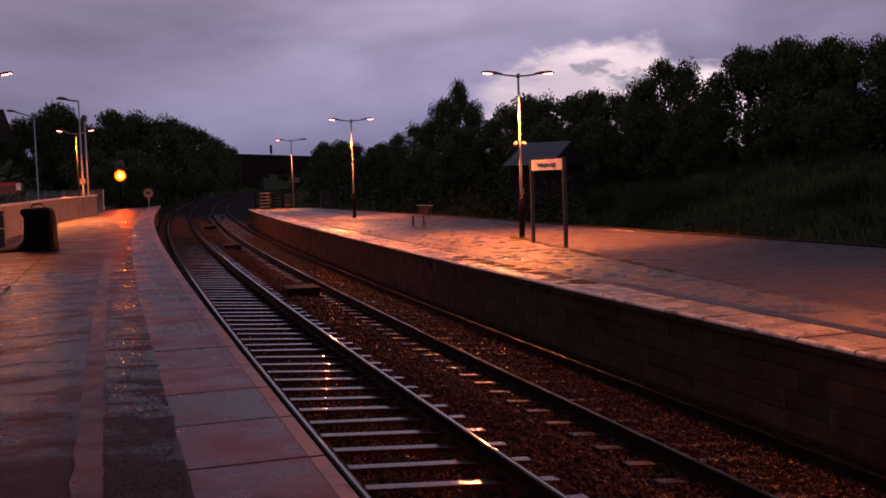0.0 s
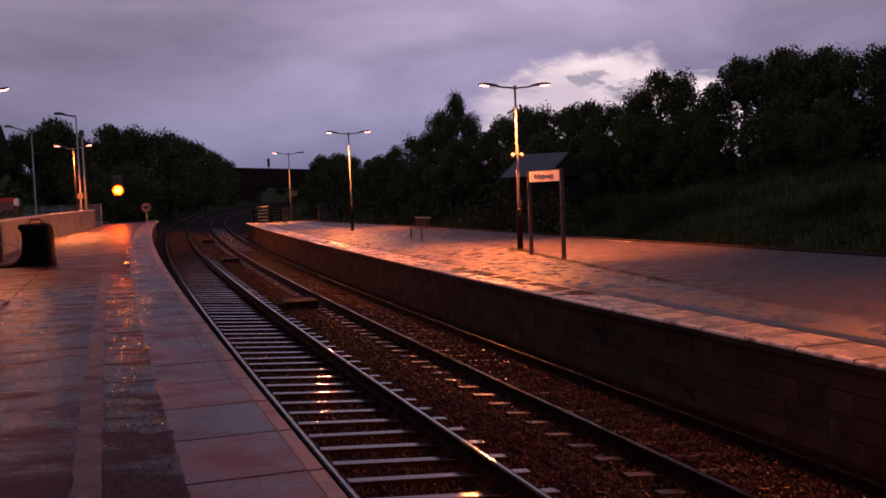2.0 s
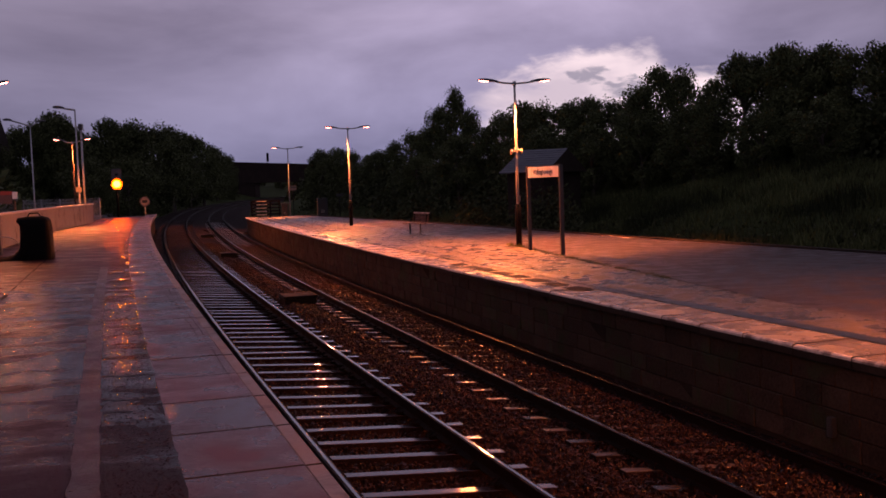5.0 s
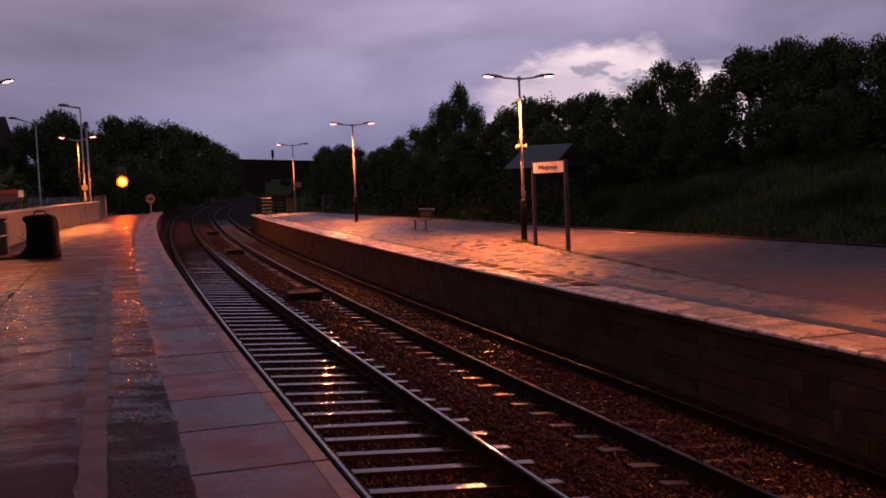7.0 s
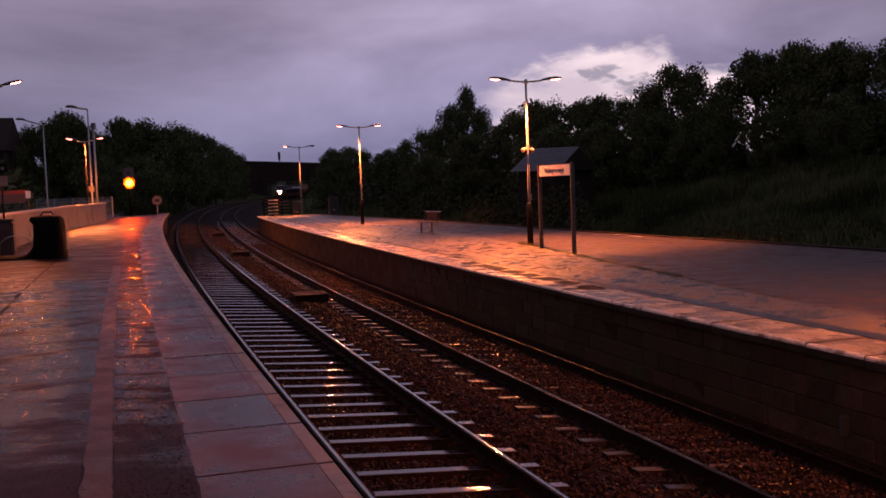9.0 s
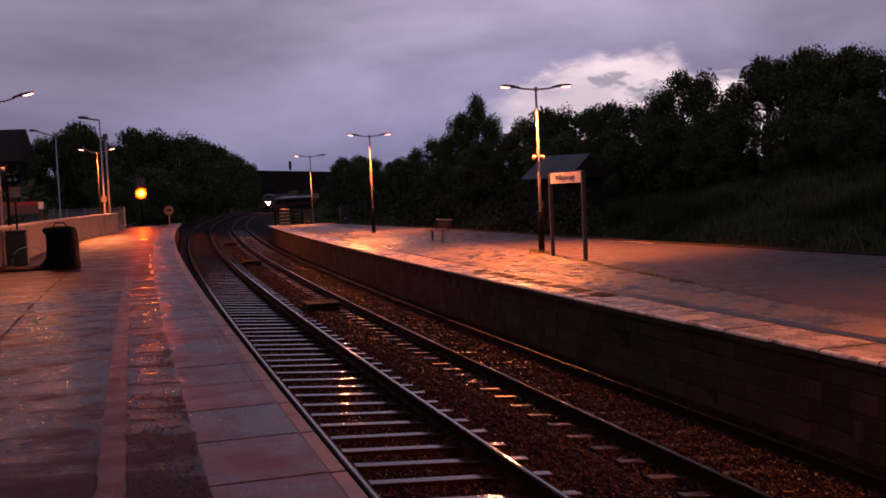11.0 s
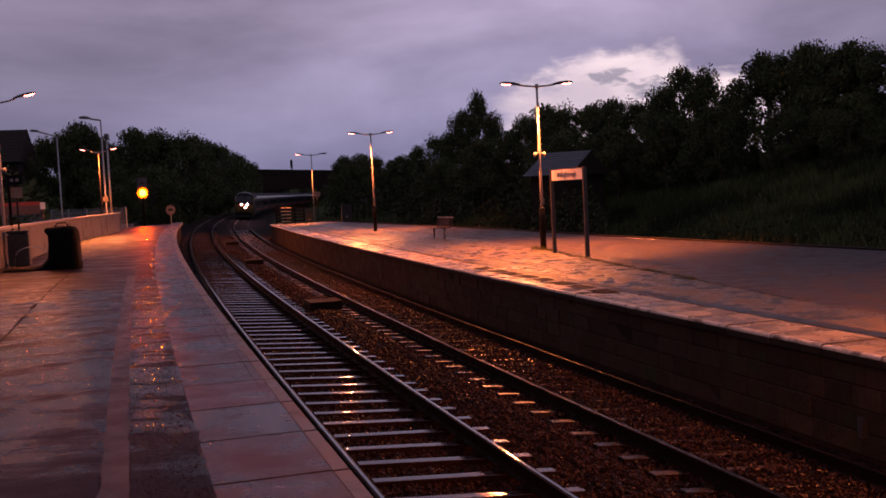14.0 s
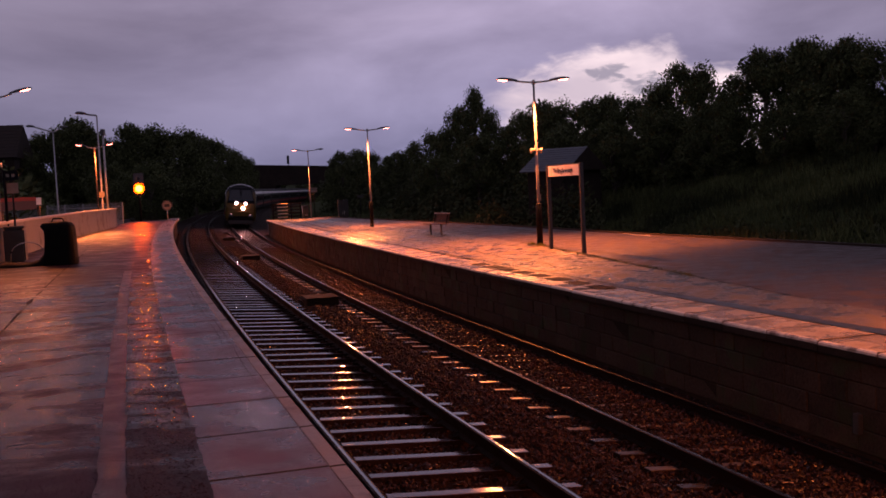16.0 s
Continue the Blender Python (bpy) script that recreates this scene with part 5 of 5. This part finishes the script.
SKYLINE_FAR = (
    (-12.6, 130.0, 6.2, 0.9, 0), (-10.8, 120.0, 7.0, 1.0, 3), (-8.6, 115.0, 6.9, 1.1, 0), (-6.2, 108.0, 6.1, 1.3, 1), (-3.9, 100.0, 6.0, 1.2, 3),
    (-2.2, 98.0, 6.3, 1.0, 0), (-0.5, 92.0, 7.2, 1.0, 1), (1.2, 88.0, 7.4, 0.9, 0), (3.3, 84.0, 10.3, 0.62, 2), (2.0, 86.0, 9.0, 0.7, 0),
    (4.4, 82.0, 8.4, 0.75, 2), (5.0, 70.0, 6.3, 0.9, 0),
)
SKYLINE_MID = (
    (6.2, 70.0, 7.3, 0.9, 3), (7.0, 66.0, 7.6, 0.95, 0), (8.1, 64.0, 7.2, 1.0, 1), (9.3, 62.0, 7.3, 1.0, 3), (10.3, 60.0, 7.3, 1.0, 0),
    (11.4, 59.0, 7.0, 1.0, 1), (12.3, 57.0, 7.5, 0.9, 2), (13.3, 56.0, 8.5, 0.85, 0), (14.3, 55.0, 8.3, 0.8, 2), (15.1, 54.0, 6.6, 0.8, 3),
    (15.35, 52.0, 7.4, 0.9, 0),
)
SKYLINE_NEAR = (
    (16.5, 51.0, 8.6, 0.8, 4), (17.9, 50.0, 8.7, 0.8, 0), (18.2, 50.0, 8.7, 0.9, 3), (18.9, 49.0, 8.3, 0.9, 1), (19.5, 48.0, 8.5, 0.9, 0),
    (20.2, 47.0, 8.1, 0.9, 1), (21.2, 46.0, 8.2, 1.0, 3), (21.9, 45.0, 8.2, 1.0, 0), (22.9, 44.0, 7.9, 1.0, 1), (6.7, 58.0, 5.4, 1.2, 1),
    (9.7, 56.0, 5.6, 1.2, 3), (12.0, 54.0, 6.1, 1.2, 1), (13.9, 51.0, 6.0, 1.2, 3), (16.3, 48.0, 5.4, 1.2, 1), (18.0, 45.0, 5.9, 1.2, 3),
    (3.0, 72.0, 6.0, 1.1, 3), (0.1, 78.0, 4.7, 1.2, 1),
)
LEFT_BANK = (
    (-45.5, 110.0, 9.4, 1.0, 1), (-45.2, 118.0, 10.3, 1.0, 0), (-44.0, 120.0, 11.2, 1.0, 1), (-42.3, 122.0, 12.5, 1.0, 0), (-41.3, 124.0, 11.6, 0.8, 3),
    (-39.7, 126.0, 10.1, 0.9, 1), (-37.8, 128.0, 11.9, 1.0, 0), (-35.9, 130.0, 11.7, 1.0, 3), (-34.7, 135.0, 11.2, 1.0, 1), (-38.8, 165.0, 13.0, 1.0, 0),
    (-43.9, 200.0, 13.9, 1.0, 3), (-48.4, 235.0, 14.7, 0.9, 1), (-54.1, 280.0, 14.2, 0.8, 0), (-54.7, 300.0, 12.8, 0.8, 3),
)
LEFT_LOW = (
    (-33.3, 105.0, 6.4, 1.2, 3), (-31.2, 112.0, 6.4, 1.2, 1), (-44.6, 100.0, 10.1, 1.0, 0), (-44.9, 95.0, 10.4, 1, 1), (-71.1, 420.0, 10.8, 1.4, 1),
    (-64.6, 430.0, 9.6, 1.4, 3), (-56.3, 430.0, 9.7, 1.4, 0), (-46.9, 420.0, 8.7, 1.4, 1),
)
for i, (x, y, top, wide, model) in enumerate(SKYLINE_FAR + SKYLINE_MID + SKYLINE_NEAR + LEFT_BANK + LEFT_LOW):
    plant(x, y, top, wide, model, i * 67.0)


def undergrowth(name, label, spots, n, leaf, seed, mat=leaf_m):
    """Low dense bushes along a bank."""
    rng = random.Random(seed)
    verts, fc = [], []
    for i in range(n):
        s0, o0, r, h = spots[i % len(spots)]
        a, q = rng.uniform(0, 2 * math.pi), rng.random() ** 0.5
        s, o = s0 + q * r * math.cos(a), o0 + q * r * math.sin(a)
        z = ground_z(o, s) + h * (1 - q * q) * rng.random() ** 0.6
        p = on(s, o, z)
        nn = Vector((rng.gauss(0, 1), rng.gauss(0, 1), rng.gauss(0, 1))).normalized()
        u = nn.orthogonal().normalized(); w = nn.cross(u); sz = leaf * rng.uniform(0.6, 1.3)
        k = len(verts)
        verts += [p - u * sz, p + w * sz * 0.6, p + u * sz * 1.2, p - w * sz * 0.55]
        fc.append((k, k + 1, k + 2, k + 3))
    tagged(raw(name, verts, fc, mat), label, "bushes", kind="stuff")


rb = random.Random(21)
undergrowth("bank_bushes", "dense dark bushes below the trees on the bank",
            [(s, rb.uniform(31, 38), rb.uniform(2.0, 3.4), rb.uniform(2.0, 4.2)) for s in np.arange(10, 50, 1.4)] + [(s, rb.uniform(22, 30), rb.uniform(2.0, 3.4), rb.uniform(2.0, 4.2)) for s in np.arange(50, 74, 1.4)] + [(s, rb.uniform(16, 22), rb.uniform(2.5, 4), rb.uniform(2.5, 4.5)) for s in np.arange(64, 130, 3)], 42000, 0.15, 3, scrub_m)
undergrowth("hut_bushes", "dark bushes in front of the lineside hut", [(s, rb.uniform(14.9, 17.2), rb.uniform(1.0, 1.6), rb.uniform(2.2, 3.3)) for s in np.arange(41, 52, 0.7)], 12000, 0.09, 11, scrub_m)
undergrowth("cutting_bushes", "dark bushes in the cutting beyond the bridge", [(s, rb.uniform(9, 26), rb.uniform(3, 5), rb.uniform(4, 7)) for s in np.arange(362, 450, 3)] + [(s, rb.uniform(11, 27), rb.uniform(3, 5), rb.uniform(3.5, 6)) for s in np.arange(270, 362, 2.5)], 26000, 0.45, 12, scrub_m)
undergrowth("lineside_bushes", "dark bushes along the far railway bank",
            [(s, rb.uniform(-26, -12), rb.uniform(3, 5), rb.uniform(2.5, 5.5)) for s in np.arange(92, 330, 4)] + [(s, rb.uniform(19, 28), rb.uniform(3, 5), rb.uniform(2, 4.0)) for s in np.arange(130, 330, 5)], 40000, 0.34, 4)
undergrowth("platform_bushes", "low scrub behind the far platform",
            [(s, float(np.interp(s, (5, 21, 44, 60, 74), (18.5, 17.8, 16.2, 14.6, 12.6))) + rb.uniform(0, 2.5), rb.uniform(0.7, 1.4), rb.uniform(0.3, 0.8)) for s in np.arange(6, 78, 0.9)], 7000, 0.07, 6, scrub_m)


def grass():
    rng = np.random.default_rng(9)
    n = 70000
    verts, fc = [], []
    for i in range(n):
        s = rng.uniform(4, 66)
        o = rng.uniform(float(np.interp(s, (5, 21, 44, 66), (18.4, 17.6, 15.6, 13.0))), 29)
        z = ground_z(o, s)
        p = on(s, o, z)
        h = rng.uniform(0.2, 0.6) * (0.6 + 0.8 * abs(noise.noise((p.x * 0.35, p.y * 0.35, 1.0))) * 2)
        a = rng.uniform(0, 6.283)
        w = rng.uniform(0.018, 0.036)
        dx, dy = math.cos(a) * w, math.sin(a) * w
        lx, ly = rng.normal(0, 0.35 * h, 2)
        k = len(verts)
        verts += [(p.x - dx, p.y - dy, z - 0.05), (p.x + dx, p.y + dy, z - 0.05), (p.x + lx, p.y + ly, z + h)]
        fc.append((k, k + 1, k + 2))
    tagged(raw("grass", verts, fc, blade_m), "long rough grass on the bank behind the platform", "grass", kind="stuff")


grass()


def platform_weeds():
    rng = random.Random(14)
    verts, fc = [], []
    for i in range(3200):
        s = rng.uniform(18, 31)
        o = float(np.interp(s, (14, 19.5, 22.3, 29.6, 31.5), (8.0, 8.7, 9.0, 9.9, 10.1)))
        clump = 0.5 + noise.noise((s * 1.7, 0.0, 0.0))
        if rng.random() > max(0.1, clump):
            continue
        if s > 28 and rng.random() < 0.6:
            s = rng.gauss(29.9, 0.55)
        p = on(s, o + rng.gauss(0, 0.05), Z_FAR)
        h = rng.uniform(0.02, 0.07) * (1.9 if s > 28.8 else 1.0)
        a = rng.uniform(0, 6.283); w = 0.008
        k = len(verts)
        verts += [(p.x - math.cos(a) * w, p.y - math.sin(a) * w, p.z), (p.x + math.cos(a) * w, p.y + math.sin(a) * w, p.z), (p.x + rng.gauss(0, 0.04), p.y + rng.gauss(0, 0.04), p.z + h)]
        fc.append((k, k + 1, k + 2))
    tagged(raw("platform_weeds", verts, fc, weed_m), "short weeds growing along a joint in the platform", "weeds", kind="stuff")


platform_weeds()

# ================= the train =================
HALF, FLOOR, EAVE, TOP = 1.37, 0.95, 2.95, 3.85


def body_ring(y, scale_x=1.0, top=TOP, low=0.55, eave=EAVE):
    w = HALF * scale_x
    pts = [(-w * 0.93, low), (-w, low + 0.3), (-w, 1.8), (-w * 0.985, eave)]
    for a in np.linspace(160, 20, 9):
        r = radians(a)
        pts.append((w * 0.97 * math.cos(r), eave + (top - eave) * math.sin(r) ** 0.8))
    pts += [(w * 0.985, eave), (w, 1.8), (w, low + 0.3), (w * 0.93, low)]
    return [(x, y, z) for x, z in pts]


def side_panels(t, y0, y1, power):
    """Window band, coloured band, doors and underframe of a vehicle from y0 back to y1."""
    n = 3 if power else 9
    step = (y0 - y1 - 2.4) / n
    for d in (-1, 1):
        x = d * (HALF + 0.004)
        bm = bmesh.new(); box(bm, min(x, x + d * 0.012), max(x, x + d * 0.012), y1 + 0.15, y0 - 0.15, 1.0, 1.28); part("side_band", bm, coach_red, t, "red band along the side")
        bm = bmesh.new(); box(bm, min(x, x + d * 0.012), max(x, x + d * 0.012), y1 + 0.15, y0 - 0.15, 2.9, 3.06); part("cantrail_band", bm, pale_band, t, "pale band below the roof")
        for k in range(n):
            yc = y0 - 1.2 - step * (k + 0.5)
            bm = bmesh.new(); box(bm, min(x, x + d * 0.014), max(x, x + d * 0.014), yc - step * 0.36, yc + step * 0.36, 1.75, 2.5, 0.0); part("window", bm, dark_glass, t)
        for yc in (y0 - 0.75, y1 + 0.75):
            bm = bmesh.new(); box(bm, min(x, x + d * 0.016), max(x, x + d * 0.016), yc - 0.4, yc + 0.4, 1.02, 2.72, 0.0); part("door", bm, coach_blue, t)


def bogie(t, yc):
    bg = empty("bogie"); bg.parent = t; bg.matrix_basis = pose(0, yc, 0)
    bm = bmesh.new()
    for x in (-1.0, 1.0):
        box(bm, x - 0.08, x + 0.08, -1.7, 1.7, 0.42, 0.66, 0.03)
    box(bm, -1.0, 1.0, -0.25, 0.25, 0.4, 0.62)
    part("bogie_frame", bm, under_m, bg)
    for yy in (-1.3, 1.3):
        bm = bmesh.new()
        for x in (-0.75, 0.75):
            tube(bm, [(x - 0.06, yy, 0.46), (x + 0.06, yy, 0.46)], 0.45, 20)
        tube(bm, [(-0.75, yy, 0.46), (0.75, yy, 0.46)], 0.08, 8)
        part("wheelset", bm, under_m, bg)


def power_car():
    t = tagged(empty("train_power_car"), "train power car with yellow nose, dark windscreen and lit headlamps", "train", "the train")
    L = 17.8
    rings = []
    for y, sx, top, low, eave in ((0.0, 0.80, 1.35, 0.62, 1.15), (-0.12, 0.90, 1.75, 0.58, 1.5), (-0.35, 0.95, 2.15, 0.55, 1.95), (-0.75, 0.97, 2.72, 0.55, 2.35), (-1.35, 0.985, 3.45, 0.55, 2.75), (-1.9, 0.995, 3.74, 0.55, 2.92), (-2.6, 1.0, TOP, 0.55, EAVE), (-L, 1.0, TOP, 0.55, EAVE)):
        rings.append(body_ring(y, sx, top, low, eave))
    bm = bmesh.new(); loft(bm, rings)
    body = part("body", bm, coach_blue, t, "dark blue body", smooth=False)
    me = body.data
    me.materials.append(yellow_m); me.materials.append(coach_roof); me.materials.append(dark_glass)
    for f in me.polygons:
        c = f.center
        if c.z > 2.95 and c.y < -1.3 and abs(f.normal.z) > 0.25:
            f.material_index = 2
        elif c.y > -0.9 and c.z < 2.1:
            f.material_index = 1
        elif c.y > -1.5 and c.z < 2.9:
            f.material_index = 1
    # windscreen: two panes laid on the slope, dark surround
    def slope(z):
        return float(np.interp(z, (1.75, 2.15, 2.72, 3.45, 3.74), (-0.12, -0.35, -0.75, -1.35, -1.9)))
    def panel(name, x0, x1, z0, z1, lift, mat, lab, inset=0.0):
        bm = bmesh.new()
        a = [bm.verts.new((x, slope(z) + lift, z + lift * 0.5)) for x, z in ((x0, z0), (x1, z0), (x1 - inset * (1 if x1 > 0 else -1), z1), (x0 - inset * (1 if x0 > 0 else -1), z1))]
        b = [bm.verts.new(v.co - Vector((0, 0.1, 0.05))) for v in a]
        bm.faces.new(a)
        for k in range(4):
            bm.faces.new((a[k], b[k], b[(k + 1) % 4], a[(k + 1) % 4]))
        return part(name, bm, mat, t, lab)
    panel("windscreen_surround", -1.2, 1.2, 2.12, 3.42, 0.05, post_dark, "black windscreen surround", 0.32)
    panel("windscreen", -1.08, -0.04, 2.3, 3.26, 0.085, dark_glass, "dark windscreen pane", 0.2)
    panel("windscreen", 0.04, 1.08, 2.3, 3.26, 0.085, dark_glass, "dark windscreen pane", 0.2)
    bm = bmesh.new(); box(bm, -1.14, 1.14, -0.7, 0.025, 0.48, 1.06, 0.08); part("front_valance", bm, post_dark, t, "black valance below the nose")
    # pale roof rim round the cab front
    bm = bmesh.new()
    tube(bm, [(1.36 * math.cos(a) * 0.985, -1.98, 2.72 + 1.06 * max(0, math.sin(a)) ** 0.8) for a in np.linspace(0, math.pi, 21)], 0.05, 6)
    part("roof_rim", bm, pale_band, t, "pale rim of the roof")
    # lamps
    for x, z, r in ((-0.40, 2.1, 0.10), (0.40, 2.1, 0.10), (-0.17, 1.68, 0.125)):
        y = float(np.interp(z, (1.35, 1.75, 2.15), (0.0, -0.12, -0.35))) + 0.03
        bm = bmesh.new()
        loft(bm, [[(x + q * math.cos(a), y + dy, z + q * math.sin(a)) for a in np.linspace(0, 2 * math.pi, 17)[:-1]] for q, dy in ((r, -0.1), (r, 0.02), (r * 0.7, 0.04), (r * 0.1, 0.045))])
        part("headlamp", bm, head_bright if z < 2 else head_glow, t, "lit white headlamp", smooth=True)
    bm = bmesh.new(); box(bm, -1.05, 1.05, -0.35, 0.12, 0.28, 0.62, 0.05); part("valance", bm, under_m, t, "dark lower skirt")
    for x in (-0.85, 0.85):
        bm = bmesh.new(); tube(bm, [(x, -0.1, 0.95), (x, 0.25, 0.95), (x, 0.28, 0.95)], [0.12, 0.12, 0.22], 14); part("buffer", bm, under_m, t, smooth=True)
    side_panels(t, -3.4, -L, True)
    bm = bmesh.new(); box(bm, -1.1, 1.1, -L + 0.4, -1.4, 0.35, 0.6); part("underframe", bm, under_m, t)
    bogie(t, -3.6); bogie(t, -L + 3.3)
    return t, L


def coach():
    t = tagged(empty("train_coach"), "dark blue passenger coach with pale roof and red band", "train", "the train")
    L = 22.6
    bm = bmesh.new(); loft(bm, [body_ring(0.0), body_ring(-L)])
    body = part("body", bm, coach_blue, t)
    body.data.materials.append(coach_roof)
    body.data.materials.append(pale_band)
    for f in body.data.polygons:
        if f.center.z > 2.98 and abs(f.normal.y) < 0.5:
            f.material_index = 1 if f.center.z > 3.3 else 2
    side_panels(t, -0.1, -L + 0.1, False)
    bm = bmesh.new(); box(bm, -1.1, 1.1, -L + 0.4, -0.4, 0.35, 0.6); part("underframe", bm, under_m, t)
    bm = bmesh.new(); box(bm, -0.5, 0.5, -L - 0.35, -L - 0.002, 0.95, 3.0); part("gangway", bm, under_m, t)
    bogie(t, -3.2); bogie(t, -L + 3.2)
    return t, L


train = []
first, length = power_car()
train.append((first, 0.0, length))
ahead = length + 0.7
c0, length = coach()
train.append((c0, ahead, length))
for k in range(9):
    ahead += length + 0.7
    train.append((copy_thing(c0, pose(0, 0, 0)), ahead, length))

TRACK_MID, TRACK_Z = (OFF_L2 + OFF_R2) / 2, (Z_L2 + Z_R2) / 2
FRONT_AT_END, SPEED = 92.6, 27.41
LEAN = -math.degrees(math.atan((Z_L2 - Z_R2) / GAUGE))


def vehicle_pose(front, length):
    a, b = on(front + 3.4, TRACK_MID), on(front + length - 3.4, TRACK_MID)
    d = (a - b).normalized()
    p = a + d * 3.4
    return pose(p.x, p.y, TRACK_Z, 0, LEAN, math.degrees(math.atan2(-d.x, d.y)))


# ================= edge slabs and wall stones =================
def slabs(parent, name, s0, count, pitch, o0, o1, z, thick, mat, seed, lift=0.004, worn=None):
    rng = random.Random(seed)
    bm = bmesh.new()
    box(bm, o0, o1, 0.009, pitch - 0.011, -thick, 0.0)
    es = [e for e in bm.edges if all(v.co.z > -0.001 for v in e.verts)]
    bmesh.ops.bevel(bm, geom=es, offset=0.02 if worn else 0.006, segments=1, affect="EDGES")
    if worn:
        bmesh.ops.bisect_plane(bm, geom=bm.verts[:] + bm.edges[:] + bm.faces[:], plane_co=(o0 + 0.055, 0, 0), plane_no=(1, 0, 0))
        bmesh.ops.bisect_plane(bm, geom=bm.verts[:] + bm.edges[:] + bm.faces[:], plane_co=(0, 0, -0.045), plane_no=(0, 0, 1))
    me = bpy.data.meshes.new(name); bm.to_mesh(me); bm.free(); me.materials.append(mat)
    me.materials.append(worn or mat)
    me.materials.append(shade_stain_m)
    # slab ends darkened in colour, so the joints read as shaded gaps
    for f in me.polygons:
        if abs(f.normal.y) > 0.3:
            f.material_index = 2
    # the front arris carries its highlight as pale colour
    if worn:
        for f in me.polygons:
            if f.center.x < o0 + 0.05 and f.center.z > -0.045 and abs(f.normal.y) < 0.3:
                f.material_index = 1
            # front and side faces also get the painted shade
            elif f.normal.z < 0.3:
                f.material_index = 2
    for k in range(count):
        s = s0 + k * pitch
        p = on(s, 0, z + lift + rng.uniform(-0.002, 0.002))
        ob = new(name, me); ob.parent = parent
        ob.matrix_basis = pose(p.x, p.y, p.z, rng.uniform(-0.03, 0.03), rng.uniform(-0.03, 0.03), -math.degrees(heading(s + pitch / 2)))


slabs(near_platform, "coping_slab", 6.5 - 1.1 * 24, 94, 1.1, NEAR_EDGE - 0.808, NEAR_EDGE - 0.105, Z_NEAR, 0.16, coping_near_m, 2)
slabs(near_platform, "nosing", 6.5 - 1.1 * 24, 94, 1.1, NEAR_EDGE - 0.102, NEAR_EDGE, Z_NEAR, 0.16, nosing_m, 2, 0.0)
slabs(far_platform, "edge_slab", 0.6 - 20, 97, 1.0, FAR_EDGE, FAR_EDGE + 0.855, Z_FAR, 0.13, coping_far_m, 3, worn=worn_lit_m)


def tactile_patches():
    for k in range(8):
        s, o = 17.3 + k * 0.98, FAR_EDGE + 0.56
        bm = bmesh.new(); box(bm, -0.16, 0.2, 0, 0.68, 0.0, 0.009, 0.003)
        ob = part("dark_patch", bm, dark_strip, far_platform, "dark repair patch beside the edge slabs")
        ob.matrix_basis = set_at(s, o, Z_FAR + 0.006)


tactile_patches()


def wall_stones():
    w = sweep("wall_far_platform", [(FAR_EDGE + 0.10, Z_FAR - 0.13), (FAR_EDGE + 0.10, -1.0), (FAR_EDGE + 0.8, -1.0), (FAR_EDGE + 0.8, Z_FAR - 0.13)], -50, FAR_END, 0.75, mortar)
    structure(w, "dark sooty stone wall below the far platform edge", "wall")
    rng = random.Random(31)
    rows = [(-0.61, -0.35), (-0.35, -0.09), (-0.09, 0.17), (0.17, 0.43)]
    shapes = []
    for k in range(5):
        ln = 0.48 + 0.1 * k
        bm = bmesh.new(); box(bm, -0.012, 0.16, 0.005, ln - 0.005, 0.005, 0.255)
        for v in bm.verts:
            v.co.x += rng.uniform(-0.008, 0.008)
        es = [e for e in bm.edges if all(v.co.x < 0.0 for v in e.verts)]
        bmesh.ops.bevel(bm, geom=es, offset=0.01, segments=1, affect="EDGES")
        me = bpy.data.meshes.new("stone"); bm.to_mesh(me); bm.free(); me.materials.append(stone_wall)
        shapes.append((ln, me))
    made, verts, fc = 0, [], []
    for z0, z1 in rows:
        s = -12.0 + rng.uniform(0, 0.4)
        while s < FAR_END - 0.6:
            ln, me = rng.choice(shapes)
            m = set_at(s, FAR_EDGE + 0.10, z0) @ pose(rng.uniform(-0.008, 0.008), 0, 0)
            if 4 < s < 44 and made < 300:
                ob = new("stone", me); ob.parent = w; ob.matrix_basis = m
                made += 1
            else:
                k = len(verts)
                verts += [m @ v.co for v in me.vertices]
                fc += [tuple(k + i for i in f.vertices) for f in me.polygons]
            s += ln
    r = raw("stone_courses", verts, fc, stone_rest, w, "sooty stone courses further along")
    tagged(r, kind="stuff")
    bm = bmesh.new(); box(bm, -0.06, 0.03, 0, 0.1, 0, 0.23, 0.01)
    pl = part("wall_plate", bm, sign_post_m, w, "small grey plate fixed to the wall")
    pl.matrix_basis = set_at(9.95, FAR_EDGE + 0.08, -0.4)


wall_stones()


def motions():
    times = [k * 0.5 for k in range(33)]
    for ob, behind, ln in train:
        walk(ob, [(t, vehicle_pose(FRONT_AT_END + SPEED * (16.0 - t) + behind, ln)) for t in times])


motions()
